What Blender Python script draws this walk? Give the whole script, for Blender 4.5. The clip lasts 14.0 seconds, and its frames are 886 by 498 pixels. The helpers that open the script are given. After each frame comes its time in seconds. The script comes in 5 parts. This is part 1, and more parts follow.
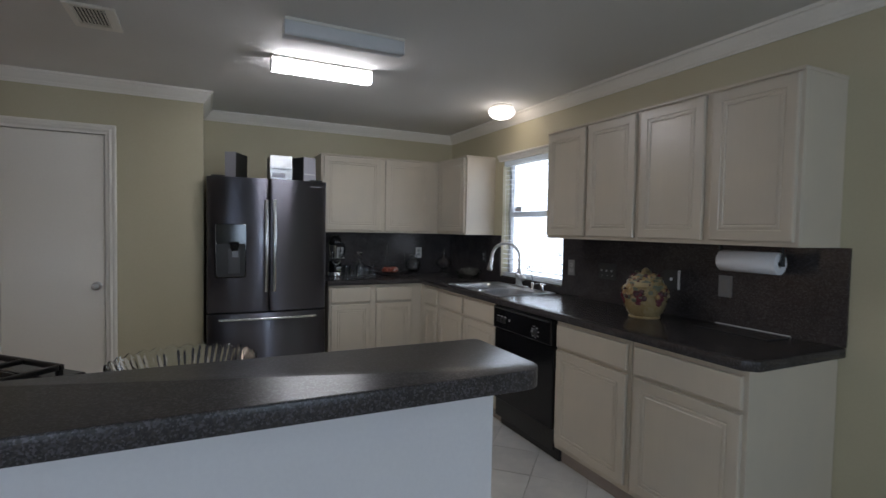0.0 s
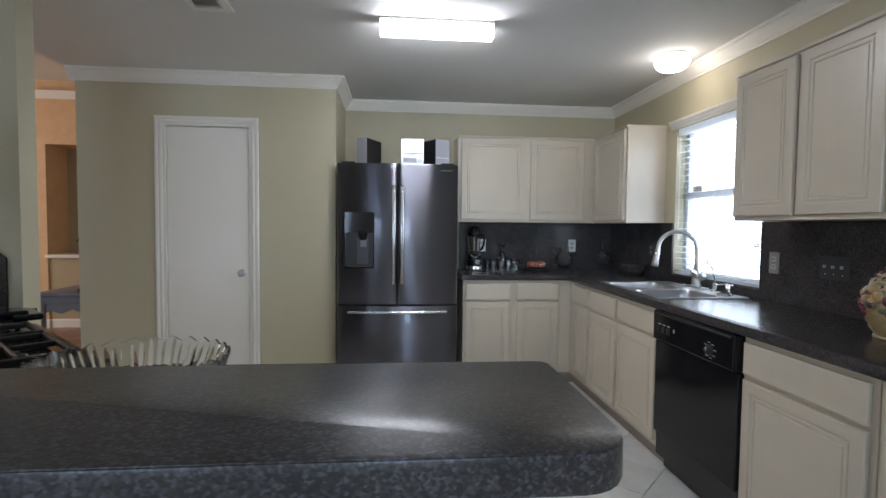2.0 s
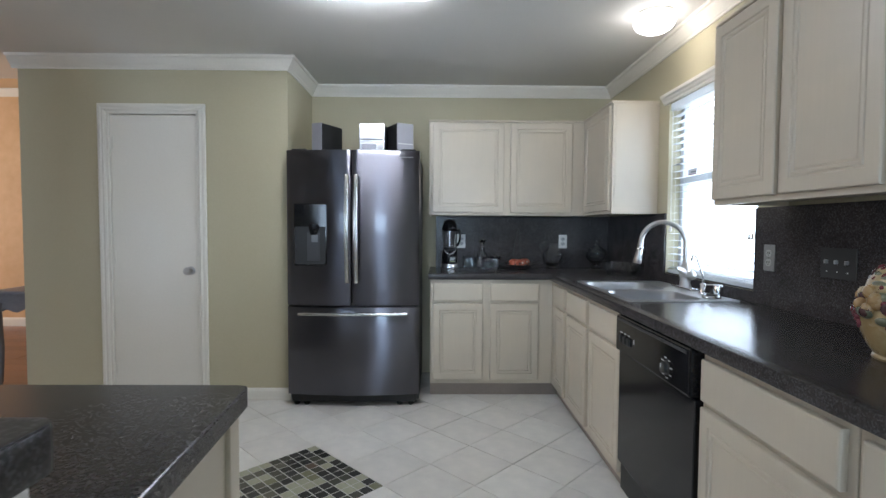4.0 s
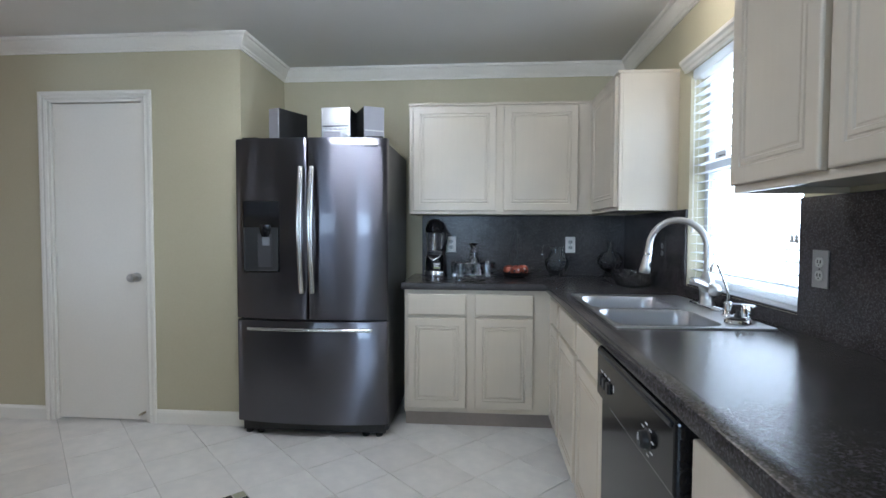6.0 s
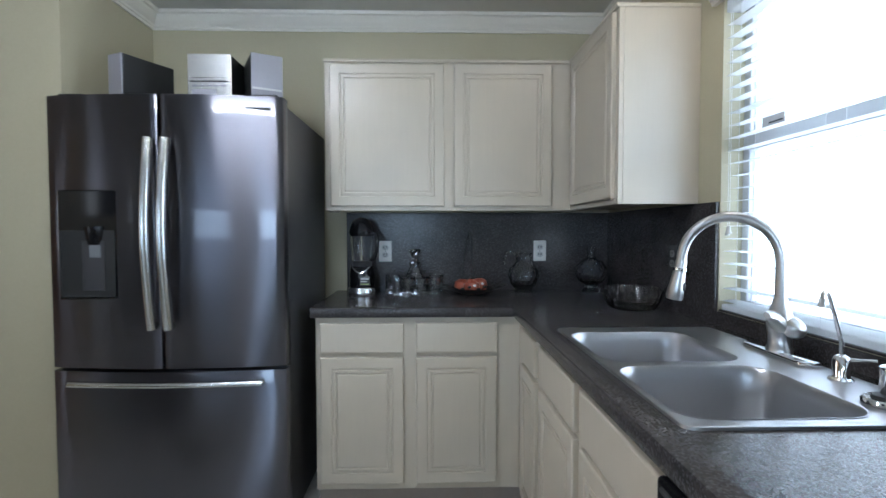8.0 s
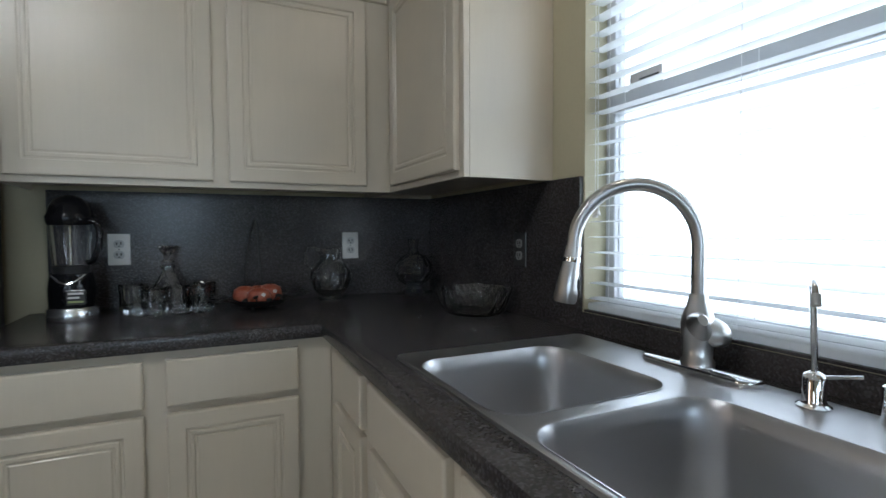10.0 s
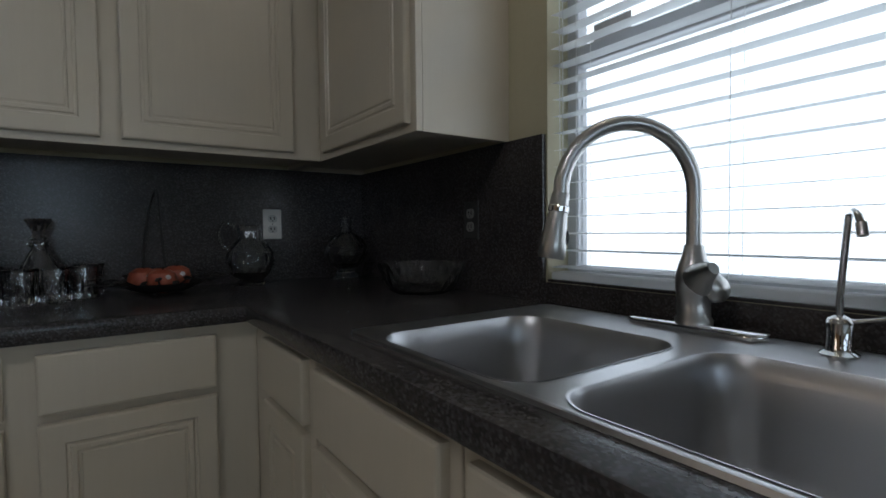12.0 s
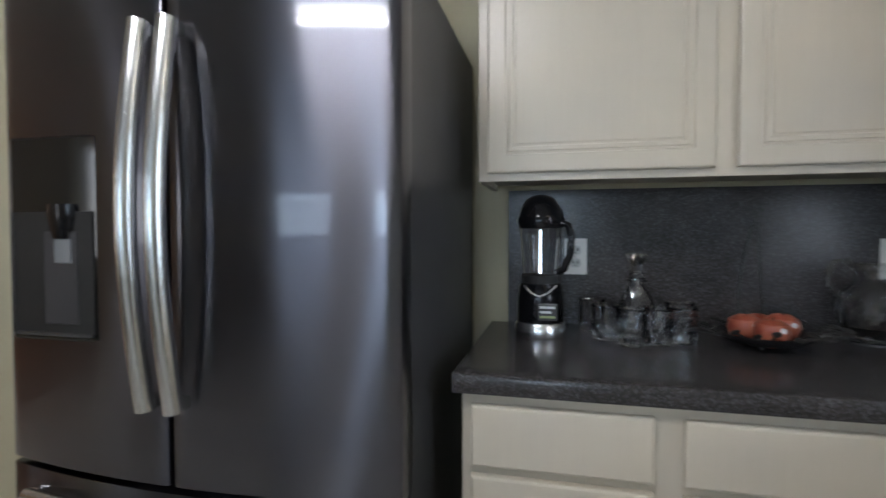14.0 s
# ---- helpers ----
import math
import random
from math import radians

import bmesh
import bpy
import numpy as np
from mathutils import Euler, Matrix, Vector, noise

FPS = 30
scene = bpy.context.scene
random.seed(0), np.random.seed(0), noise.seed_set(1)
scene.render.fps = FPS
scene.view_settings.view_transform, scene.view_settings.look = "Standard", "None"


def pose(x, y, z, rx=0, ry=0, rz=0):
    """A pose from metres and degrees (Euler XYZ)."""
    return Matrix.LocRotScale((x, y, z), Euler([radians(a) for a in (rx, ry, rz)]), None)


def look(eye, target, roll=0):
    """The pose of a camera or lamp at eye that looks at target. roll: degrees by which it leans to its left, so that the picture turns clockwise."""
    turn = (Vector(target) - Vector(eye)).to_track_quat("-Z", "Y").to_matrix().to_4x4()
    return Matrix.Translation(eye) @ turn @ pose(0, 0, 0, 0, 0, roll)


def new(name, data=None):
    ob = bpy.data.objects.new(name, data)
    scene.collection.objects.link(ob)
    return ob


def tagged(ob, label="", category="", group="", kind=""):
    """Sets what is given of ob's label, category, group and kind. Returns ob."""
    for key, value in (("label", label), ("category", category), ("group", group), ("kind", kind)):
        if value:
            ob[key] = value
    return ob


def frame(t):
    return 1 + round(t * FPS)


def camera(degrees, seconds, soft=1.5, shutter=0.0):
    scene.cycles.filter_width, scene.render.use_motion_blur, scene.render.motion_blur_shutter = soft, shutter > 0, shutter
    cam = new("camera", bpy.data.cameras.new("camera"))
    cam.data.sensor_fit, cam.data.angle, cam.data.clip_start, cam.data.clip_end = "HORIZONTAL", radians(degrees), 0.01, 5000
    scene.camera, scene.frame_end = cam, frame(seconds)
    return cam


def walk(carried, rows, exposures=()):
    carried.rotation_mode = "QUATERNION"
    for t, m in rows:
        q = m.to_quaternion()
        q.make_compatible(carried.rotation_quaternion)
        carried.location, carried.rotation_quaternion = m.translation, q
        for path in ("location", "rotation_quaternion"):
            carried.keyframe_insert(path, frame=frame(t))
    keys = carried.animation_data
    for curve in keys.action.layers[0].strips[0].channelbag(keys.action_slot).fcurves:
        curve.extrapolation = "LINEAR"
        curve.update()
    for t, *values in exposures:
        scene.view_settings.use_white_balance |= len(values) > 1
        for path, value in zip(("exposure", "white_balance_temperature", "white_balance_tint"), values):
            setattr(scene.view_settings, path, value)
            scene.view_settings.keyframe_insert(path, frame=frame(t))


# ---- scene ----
cam = camera(83.6, 14.0, 1.5, 0.25)
PATH = [
    (0, (-2.486, -4.991, 1.384), (-1.621, -3.189, 1.304), 1.1),
    (0.5, (-2.344, -4.908, 1.391), (-1.707, -3.014, 1.306), 0.9),
    (1, (-2.24, -4.81, 1.363), (-1.836, -2.853, 1.276), 0.8),
    (1.5, (-2.134, -4.659, 1.333), (-1.89, -2.676, 1.245), 0.7),
    (2, (-2.023, -4.549, 1.291), (-1.842, -2.559, 1.201), 0.6),
    (2.5, (-1.836, -4.472, 1.263), (-1.725, -2.477, 1.173), 0.5),
    (3, (-1.715, -4.4, 1.233), (-1.647, -2.403, 1.145), 0.5),
    (3.5, (-1.566, -4.272, 1.231), (-1.533, -2.274, 1.142), 0.4),
    (4, (-1.443, -4.191, 1.241), (-1.424, -2.193, 1.153), 0.3),
    (6.5, (-0.996, -3.431, 1.228), (-1.169, -1.44, 1.152), 0.2),
    (7, (-0.995, -3.212, 1.239), (-1.161, -1.22, 1.163), 0.1),
    (9.5, (-1.007, -2.243, 1.214), (-0.335, -0.361, 1.145), -0.1),
    (10, (-0.942, -2.158, 1.185), (-0.097, -0.346, 1.113), -0.3),
    (10.5, (-0.899, -2.108, 1.127), (0.074, -0.362, 1.059), -0.3),
    (11, (-0.878, -2.097, 1.082), (0.216, -0.424, 1.009), -0.5),
    (11.5, (-0.894, -2.046, 1.044), (0.253, -0.409, 0.972), -0.5),
    (12, (-0.951, -1.961, 1.09), (0.195, -0.324, 1.019), -0.6),
    (12.5, (-1.058, -1.906, 1.158), (-0.088, -0.158, 1.094), -0.6),
    (13, (-1.147, -1.823, 1.175), (-0.664, 0.116, 1.11), -0.4),
    (13.5, (-1.216, -1.72, 1.195), (-1.18, 0.278, 1.12), -0.5),
    (14, (-1.301, -1.641, 1.194), (-1.757, 0.306, 1.135), -0.0),
]


EXPOSURES = [(0.0, -1.28, 6600, 19), (0.5, -1.07, 6550, 19), (1.0, -0.80, 6500, 18), (1.5, -0.50, 6400, 18), (2.0, -0.46, 6350, 17), (2.5, -0.38, 6300, 17), (3.0, -0.35, 6300, 16),
             (4.0, -0.24, 6250, 15), (6.5, -0.17, 5950, 15), (7.2, -0.18, 5900, 14), (9.5, -0.70, 6400, 13), (10.0, -0.88, 6500, 13), (10.5, -1.14, 6600, 13),
             (11.0, -1.44, 6800, 13), (11.5, -1.64, 6800, 13), (12.0, -1.92, 6700, 14), (12.5, -2.00, 6700, 15), (13.0, -1.90, 6850, 18), (13.5, -0.62, 6600, 16), (14.0, -0.38, 6550, 16)]
walk(cam, [(t, look(eye, target, roll)) for t, eye, target, roll in PATH], EXPOSURES)

# ---------------------------------------------------------------- world and lights
world = bpy.data.worlds.new("world")
scene.world = world
world.use_nodes = True
wn = world.node_tree
sky = wn.nodes.new("ShaderNodeTexSky")
sky.sky_type = "NISHITA"
sky.sun_disc = False
sky.sun_elevation = radians(50)
sky.sun_rotation = radians(250)
wn.nodes["Background"].inputs[1].default_value = 0.15
wn.links.new(sky.outputs[0], wn.nodes["Background"].inputs[0])


def lamp(name, kind, m, energy, colour, size=None, size_y=None, angle=None):
    data = bpy.data.lights.new(name, kind)
    data.energy, data.color = energy, colour
    if kind == "AREA":
        data.shape, data.size, data.size_y = "RECTANGLE", size, size_y
    if kind == "POINT":
        data.shadow_soft_size = size
    if kind == "SUN":
        data.angle = radians(angle)
    ob = new(name, data)
    ob.matrix_world = m
    return ob


lamp("sun", "SUN", look((-6, -4, 9), (0, 0, 0)), 5.0, (1.0, 0.95, 0.87), angle=0.5)
# daylight that comes in at the sink window and the rear windows
lamp("window_light", "AREA", look((0.17, -1.515, 1.50), (-2, -1.515, 1.50)), 38, (0.68, 0.85, 1.0), 1.5, 1.25)
lamp("rear_wide_window_light", "AREA", look((-3.9, -8.035, 1.52), (-3.9, 0, 1.52)), 88, (0.60, 0.80, 1.0), 1.58, 1.06)
lamp("rear_window_light", "AREA", look((-1.55, -8.035, 1.52), (-1.55, 0, 1.52)), 53, (0.58, 0.80, 1.0), 0.68, 1.06)
# added fill: no west window is known, the lamp only brightens the kitchen
lamp("west_fill_light", "AREA", look((-8.93, -6.3, 1.65), (-2.5, -3.0, 1.2)), 75, (0.84, 0.93, 1.0), 2.1, 1.9)
# added fill from an unseen opening, to brighten the peach wall
lamp("living_fill_light", "AREA", look((-8.9, 0.2, 1.7), (-5.5, 1.7, 1.7)), 68, (1.0, 0.84, 0.66), 1.4, 1.6)
# fluorescent strip and dome
lamp("strip_light_lamp", "AREA", look((-1.818, -1.80, 2.312), (-1.818, -1.80, 0)), 13, (0.88, 0.96, 1.0), 0.6, 0.07)
lamp("dome_light_lamp", "POINT", pose(-0.271, -1.45, 2.27), 3.0, (1.0, 0.91, 0.74), 0.08)


# ---------------------------------------------------------------- materials
def shader(name):
    m = bpy.data.materials.new(name)
    m.use_nodes = True
    return m, m.node_tree.nodes, m.node_tree.links, m.node_tree.nodes["Principled BSDF"]


def ramp(nodes, stops):
    r = nodes.new("ShaderNodeValToRGB")
    el = r.color_ramp.elements
    while len(el) < len(stops):
        el.new(0.5)
    for e, (p, c) in zip(el, stops):
        e.position, e.color = p, (*c, 1)
    return r


def coords(nodes, links, scale=(1, 1, 1)):
    tc = nodes.new("ShaderNodeTexCoord")
    mp = nodes.new("ShaderNodeMapping")
    mp.inputs["Scale"].default_value = scale
    links.new(tc.outputs["Object"], mp.inputs["Vector"])
    return mp.outputs[0]


def noise_tex(nodes, links, vec, scale, detail=4.0, rough=0.55):
    n = nodes.new("ShaderNodeTexNoise")
    n.inputs["Scale"].default_value, n.inputs["Detail"].default_value = scale, detail
    n.inputs["Roughness"].default_value = rough
    links.new(vec, n.inputs["Vector"])
    return n


def bump(nodes, links, height, bsdf, strength, distance=0.002):
    b = nodes.new("ShaderNodeBump")
    b.inputs["Strength"].default_value, b.inputs["Distance"].default_value = strength, distance
    links.new(height, b.inputs["Height"])
    links.new(b.outputs[0], bsdf.inputs["Normal"])


def two_scale(name, c1, c2, big=1.5, fine=60.0, rough=0.6, metal=0.0, relief=0.15, stretch=(1, 1, 1), spread=0.08, dist=0.002):
    """A surface with broad and fine variation between two colours."""
    m, n, l, p = shader(name)
    v = coords(n, l, stretch)
    a, b = noise_tex(n, l, v, big, 3), noise_tex(n, l, v, fine, 5)
    mx = n.new("ShaderNodeMath")
    mx.operation = "MULTIPLY_ADD"
    mx.inputs[1].default_value = 0.45
    l.new(b.outputs["Fac"], mx.inputs[0])
    half = n.new("ShaderNodeMath")
    half.operation = "MULTIPLY"
    half.inputs[1].default_value = 0.55
    l.new(a.outputs["Fac"], half.inputs[0])
    l.new(half.outputs[0], mx.inputs[2])
    r = ramp(n, [(0.3, c1), (0.7, c2)])
    l.new(mx.outputs[0], r.inputs[0])
    l.new(r.outputs[0], p.inputs["Base Color"])
    rr = n.new("ShaderNodeMapRange")
    rr.inputs["To Min"].default_value, rr.inputs["To Max"].default_value = max(0.02, rough - spread), min(1, rough + spread)
    l.new(a.outputs["Fac"], rr.inputs["Value"])
    l.new(rr.outputs[0], p.inputs["Roughness"])
    p.inputs["Metallic"].default_value = metal
    if relief:
        bump(n, l, b.outputs["Fac"], p, relief, dist)
    return m


def plain(name, c, rough=0.5, metal=0.0, emit=0.0, emit_c=(1, 1, 1)):
    m, n, l, p = shader(name)
    p.inputs["Base Color"].default_value = (*c, 1)
    p.inputs["Roughness"].default_value, p.inputs["Metallic"].default_value = rough, metal
    if emit:
        p.inputs["Emission Color"].default_value = (*emit_c, 1)
        p.inputs["Emission Strength"].default_value = emit
    return m


def glass(name, c=(1, 1, 1), rough=0.0, ior=1.5, relief=0.0, scale=60.0, weight=1.0):
    m, n, l, p = shader(name)
    p.inputs["Base Color"].default_value = (*c, 1)
    p.inputs["Roughness"].default_value = rough
    p.inputs["IOR"].default_value = ior
    p.inputs["Transmission Weight"].default_value = weight
    if relief:
        v = coords(n, l)
        vo = n.new("ShaderNodeTexVoronoi")
        vo.inputs["Scale"].default_value = scale
        l.new(v, vo.inputs["Vector"])
        bump(n, l, vo.outputs["Distance"], p, relief, 0.004)
    return m


def laminate(name, scale, gain, rough, spread):
    """Dark granite-pattern laminate: fine flecks of grey, blue-grey and brown."""
    m, n, l, p = shader(name)
    v = coords(n, l)
    vo = n.new("ShaderNodeTexVoronoi")
    vo.inputs["Scale"].default_value = scale
    l.new(v, vo.inputs["Vector"])
    sep = n.new("ShaderNodeSeparateColor")
    l.new(vo.outputs["Color"], sep.inputs[0])
    tones = [(0.0, (0.010, 0.010, 0.012)), (0.34, (0.020, 0.019, 0.020)), (0.58, (0.044, 0.037, 0.035)), (0.78, (0.060, 0.061, 0.074)), (0.95, (0.105, 0.108, 0.122))]
    r = ramp(n, [(at, tuple(0.032 + (v - 0.032) * spread + 0.032 * (gain - 1) for v in c)) for at, c in tones])
    l.new(sep.outputs[0], r.inputs[0])
    big = noise_tex(n, l, v, 9, 4)
    hue = ramp(n, [(0.3, (0.80, 0.74, 0.72)), (0.7, (1.16, 1.04, 1.0))])
    l.new(big.outputs["Fac"], hue.inputs[0])
    mul = n.new("ShaderNodeMix")
    mul.data_type, mul.blend_type = "RGBA", "MULTIPLY"
    mul.inputs[0].default_value = 1.0
    l.new(r.outputs[0], mul.inputs[6])
    l.new(hue.outputs[0], mul.inputs[7])
    l.new(mul.outputs[2], p.inputs["Base Color"])
    rr = n.new("ShaderNodeMapRange")
    rr.inputs["To Min"].default_value, rr.inputs["To Max"].default_value = rough, rough + 0.06
    l.new(big.outputs["Fac"], rr.inputs["Value"])
    l.new(rr.outputs[0], p.inputs["Roughness"])
    p.inputs["Specular IOR Level"].default_value = 0.32
    return m


def pickled_wood(name):
    """Pickled pinkish-beige wood with faint upright grain."""
    m, n, l, p = shader(name)
    v = coords(n, l, (1, 1, 0.05))
    g, b = noise_tex(n, l, v, 130, 5, 0.6), noise_tex(n, l, coords(n, l), 2.2, 3)
    r = ramp(n, [(0.3, (0.578, 0.512, 0.412)), (0.7, (0.594, 0.527, 0.426))])
    l.new(g.outputs["Fac"], r.inputs[0])
    hue = ramp(n, [(0.3, (0.92, 0.93, 0.95)), (0.7, (1.05, 1.03, 1.0))])
    l.new(b.outputs["Fac"], hue.inputs[0])
    mul = n.new("ShaderNodeMix")
    mul.data_type, mul.blend_type = "RGBA", "MULTIPLY"
    mul.inputs[0].default_value = 1.0
    l.new(r.outputs[0], mul.inputs[6])
    l.new(hue.outputs[0], mul.inputs[7])
    l.new(mul.outputs[2], p.inputs["Base Color"])
    p.inputs["Roughness"].default_value = 0.30
    bump(n, l, g.outputs["Fac"], p, 0.008, 0.001)
    return m


def by_piece(name, stops, rough, relief=0.1, scale=25.0, interp="LINEAR"):
    """Pieces that each take a tone of their own, with cloudy variation."""
    m, n, l, p = shader(name)
    info = n.new("ShaderNodeObjectInfo")
    r = ramp(n, stops)
    r.color_ramp.interpolation = interp
    l.new(info.outputs["Random"], r.inputs[0])
    b = noise_tex(n, l, coords(n, l), scale, 5)
    hue = ramp(n, [(0.3, (0.86, 0.86, 0.86)), (0.7, (1.06, 1.05, 1.04))])
    l.new(b.outputs["Fac"], hue.inputs[0])
    mul = n.new("ShaderNodeMix")
    mul.data_type, mul.blend_type = "RGBA", "MULTIPLY"
    mul.inputs[0].default_value = 1.0
    l.new(r.outputs[0], mul.inputs[6])
    l.new(hue.outputs[0], mul.inputs[7])
    l.new(mul.outputs[2], p.inputs["Base Color"])
    p.inputs["Roughness"].default_value = rough
    bump(n, l, b.outputs["Fac"], p, relief, 0.002)
    return m


def brushed(name, c, rough, stretch, streak=0.0, relief=0.02, vary=0.045):
    """Brushed metal, drawn along one way."""
    m, n, l, p = shader(name)
    g = noise_tex(n, l, coords(n, l, stretch), 60, 4)
    p.inputs["Base Color"].default_value = (*c, 1)
    p.inputs["Metallic"].default_value = 1.0
    rr = n.new("ShaderNodeMapRange")
    rr.inputs["To Min"].default_value, rr.inputs["To Max"].default_value = rough - vary, rough + vary
    l.new(g.outputs["Fac"], rr.inputs["Value"])
    l.new(rr.outputs[0], p.inputs["Roughness"])
    if streak:
        tan = n.new("ShaderNodeTangent")
        tan.direction_type, tan.axis = "RADIAL", "Z"
        l.new(tan.outputs[0], p.inputs["Tangent"])
        p.inputs["Anisotropic"].default_value, p.inputs["Anisotropic Rotation"].default_value = streak, 0.25
    if relief:
        bump(n, l, g.outputs["Fac"], p, relief, 0.0005)
    return m


M_WALL = two_scale("olive_wall_paint", (0.485, 0.442, 0.305), (0.525, 0.481, 0.338), 1.2, 90, 0.62, relief=0.12)
M_CEIL = two_scale("ceiling_texture", (0.66, 0.65, 0.62), (0.71, 0.70, 0.67), 1.5, 120, 0.8, relief=0.35, dist=0.003)
M_TRIM = two_scale("white_trim_paint", (0.76, 0.73, 0.66), (0.82, 0.79, 0.72), 2, 70, 0.4, relief=0.05)
M_DOOR = two_scale("door_paint", (0.77, 0.735, 0.66), (0.82, 0.785, 0.71), 1.1, 60, 0.42, relief=0.05)
M_HALF = two_scale("white_half_wall_paint", (0.74, 0.725, 0.735), (0.80, 0.785, 0.79), 1.5, 90, 0.6, relief=0.12)
M_WOOD = pickled_wood("pickled_wood")
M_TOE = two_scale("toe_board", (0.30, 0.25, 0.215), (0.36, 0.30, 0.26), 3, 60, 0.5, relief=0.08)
M_LAM = laminate("granite_laminate", 270, 1.35, 0.20, 0.5)
M_BAR = laminate("bar_laminate", 270, 1.5, 0.27, 0.78)
M_GROUT = two_scale("grout", (0.42, 0.40, 0.36), (0.50, 0.48, 0.44), 4, 120, 0.85, relief=0.2)
M_TILE = by_piece("floor_tile_glaze", [(0.0, (0.68, 0.655, 0.615)), (0.5, (0.73, 0.71, 0.67)), (1.0, (0.76, 0.745, 0.705))], 0.32, 0.06, 7)
M_MOSAIC = by_piece("mosaic_tile", [(0.0, (0.046, 0.047, 0.043)), (0.22, (0.085, 0.084, 0.068)), (0.44, (0.13, 0.128, 0.10)), (0.55, (0.060, 0.060, 0.056)),
                                    (0.63, (0.22, 0.215, 0.14)), (0.71, (0.40, 0.40, 0.30)), (0.97, (0.13, 0.10, 0.075))], 0.22, 0.05, 30, "CONSTANT")
M_PLANK = by_piece("red_wood_floor", [(0.0, (0.17, 0.06, 0.03)), (0.5, (0.22, 0.085, 0.045)), (1.0, (0.28, 0.11, 0.06))], 0.3, 0.1, 30)
M_SUB = plain("subfloor", (0.06, 0.03, 0.02), 0.8)
M_PEACH = two_scale("peach_faux_paint", (0.60, 0.37, 0.19), (0.74, 0.50, 0.29), 1.4, 9, 0.6, relief=0.08)
M_NICHE = two_scale("tan_niche_paint", (0.40, 0.32, 0.19), (0.46, 0.37, 0.23), 2, 30, 0.6, relief=0.08)
M_STEEL = brushed("black_stainless", (0.112, 0.110, 0.128), 0.29, (0.02, 1, 1), 1.0, 0.0, 0.004)
M_STEEL.node_tree.nodes["Principled BSDF"].inputs["Coat Weight"].default_value = 0.38
M_STEEL.node_tree.nodes["Principled BSDF"].inputs["Coat Roughness"].default_value = 0.06
M_STEEL.node_tree.nodes["Principled BSDF"].inputs["Coat IOR"].default_value = 1.55
M_STEEL_SIDE = two_scale("dark_steel_side", (0.035, 0.034, 0.037), (0.045, 0.044, 0.047), 3, 150, 0.42, relief=0.1)
M_HANDLE = brushed("brushed_handle", (0.60, 0.61, 0.60), 0.25, (1, 1, 0.05))
M_SINK = brushed("sink_steel", (0.53, 0.53, 0.545), 0.34, (1, 0.3, 1))
M_CHROME = plain("chrome", (0.78, 0.78, 0.79), 0.06, 1.0)
M_NICKEL = brushed("brushed_nickel", (0.56, 0.55, 0.54), 0.3, (1, 1, 0.1))
M_BLACK = two_scale("gloss_black", (0.006, 0.006, 0.007), (0.009, 0.009, 0.01), 4, 80, 0.12, relief=0.0, spread=0.03)
M_BLACK.node_tree.nodes["Principled BSDF"].inputs["Specular IOR Level"].default_value = 0.28
M_BLACK_M = two_scale("matt_black", (0.012, 0.012, 0.012), (0.02, 0.02, 0.02), 6, 120, 0.5, relief=0.1)
M_DARKGLASS = plain("dark_display", (0.008, 0.008, 0.009), 0.08)
M_PRINT = plain("pale_print", (0.55, 0.55, 0.55), 0.5)
M_PLASTIC = plain("white_plastic", (0.74, 0.73, 0.70), 0.35)
M_SLOT = plain("slot_dark", (0.02, 0.02, 0.02), 0.6)
M_PLATE_D = plain("smoked_plate", (0.055, 0.055, 0.055), 0.22)
M_LENS = plain("lit_lens", (0.9, 0.9, 0.9), 0.4, emit=46.0, emit_c=(0.9, 0.96, 1.0))
M_DOME = plain("lit_dome_glass", (0.9, 0.9, 0.88), 0.3, emit=9.0, emit_c=(1.0, 0.97, 0.92))
M_LENS_OFF = two_scale("unlit_lens", (0.62, 0.63, 0.64), (0.68, 0.69, 0.70), 4, 90, 0.3, relief=0.08)
M_BLIND, _n, _l, _p = shader("blind_vinyl")
_p.inputs["Base Color"].default_value, _p.inputs["Roughness"].default_value = (0.86, 0.86, 0.85, 1), 0.4
_t, _m = _n.new("ShaderNodeBsdfTranslucent"), _n.new("ShaderNodeMixShader")
_t.inputs[0].default_value = (0.85, 0.87, 0.88, 1)
_m.inputs[0].default_value = 0.6
_l.new(_p.outputs[0], _m.inputs[1])
_l.new(_t.outputs[0], _m.inputs[2])
_l.new(_m.outputs[0], _n["Material Output"].inputs[0])
M_VINYL = plain("window_vinyl", (0.52, 0.53, 0.55), 0.4)
M_PANE = glass("window_pane", rough=0.0, ior=1.02)
M_CRYSTAL = glass("cut_crystal", (0.98, 0.99, 1.0), rough=0.0, ior=1.5)
M_CLEAR = glass("clear_glass", rough=0.0, ior=1.45)
M_PRESSED = glass("pressed_glass", (0.96, 0.98, 0.97), rough=0.01, ior=1.45, relief=0.05, scale=45, weight=0.99)
M_IRON = two_scale("black_iron", (0.01, 0.01, 0.01), (0.018, 0.016, 0.015), 8, 90, 0.5, relief=0.2)
M_APPLE = two_scale("apple_skin", (0.27, 0.045, 0.03), (0.40, 0.13, 0.07), 18, 90, 0.3, relief=0.05)
M_CERAMIC = two_scale("glazed_straw_ceramic", (0.29, 0.20, 0.09), (0.41, 0.31, 0.16), 8, 60, 0.28, relief=0.15)
M_GRAPE = two_scale("glazed_grape", (0.11, 0.018, 0.03), (0.18, 0.04, 0.05), 30, 90, 0.22, relief=0.05)
M_LEAF = two_scale("glazed_leaf", (0.09, 0.10, 0.065), (0.19, 0.19, 0.12), 20, 80, 0.3, relief=0.1)
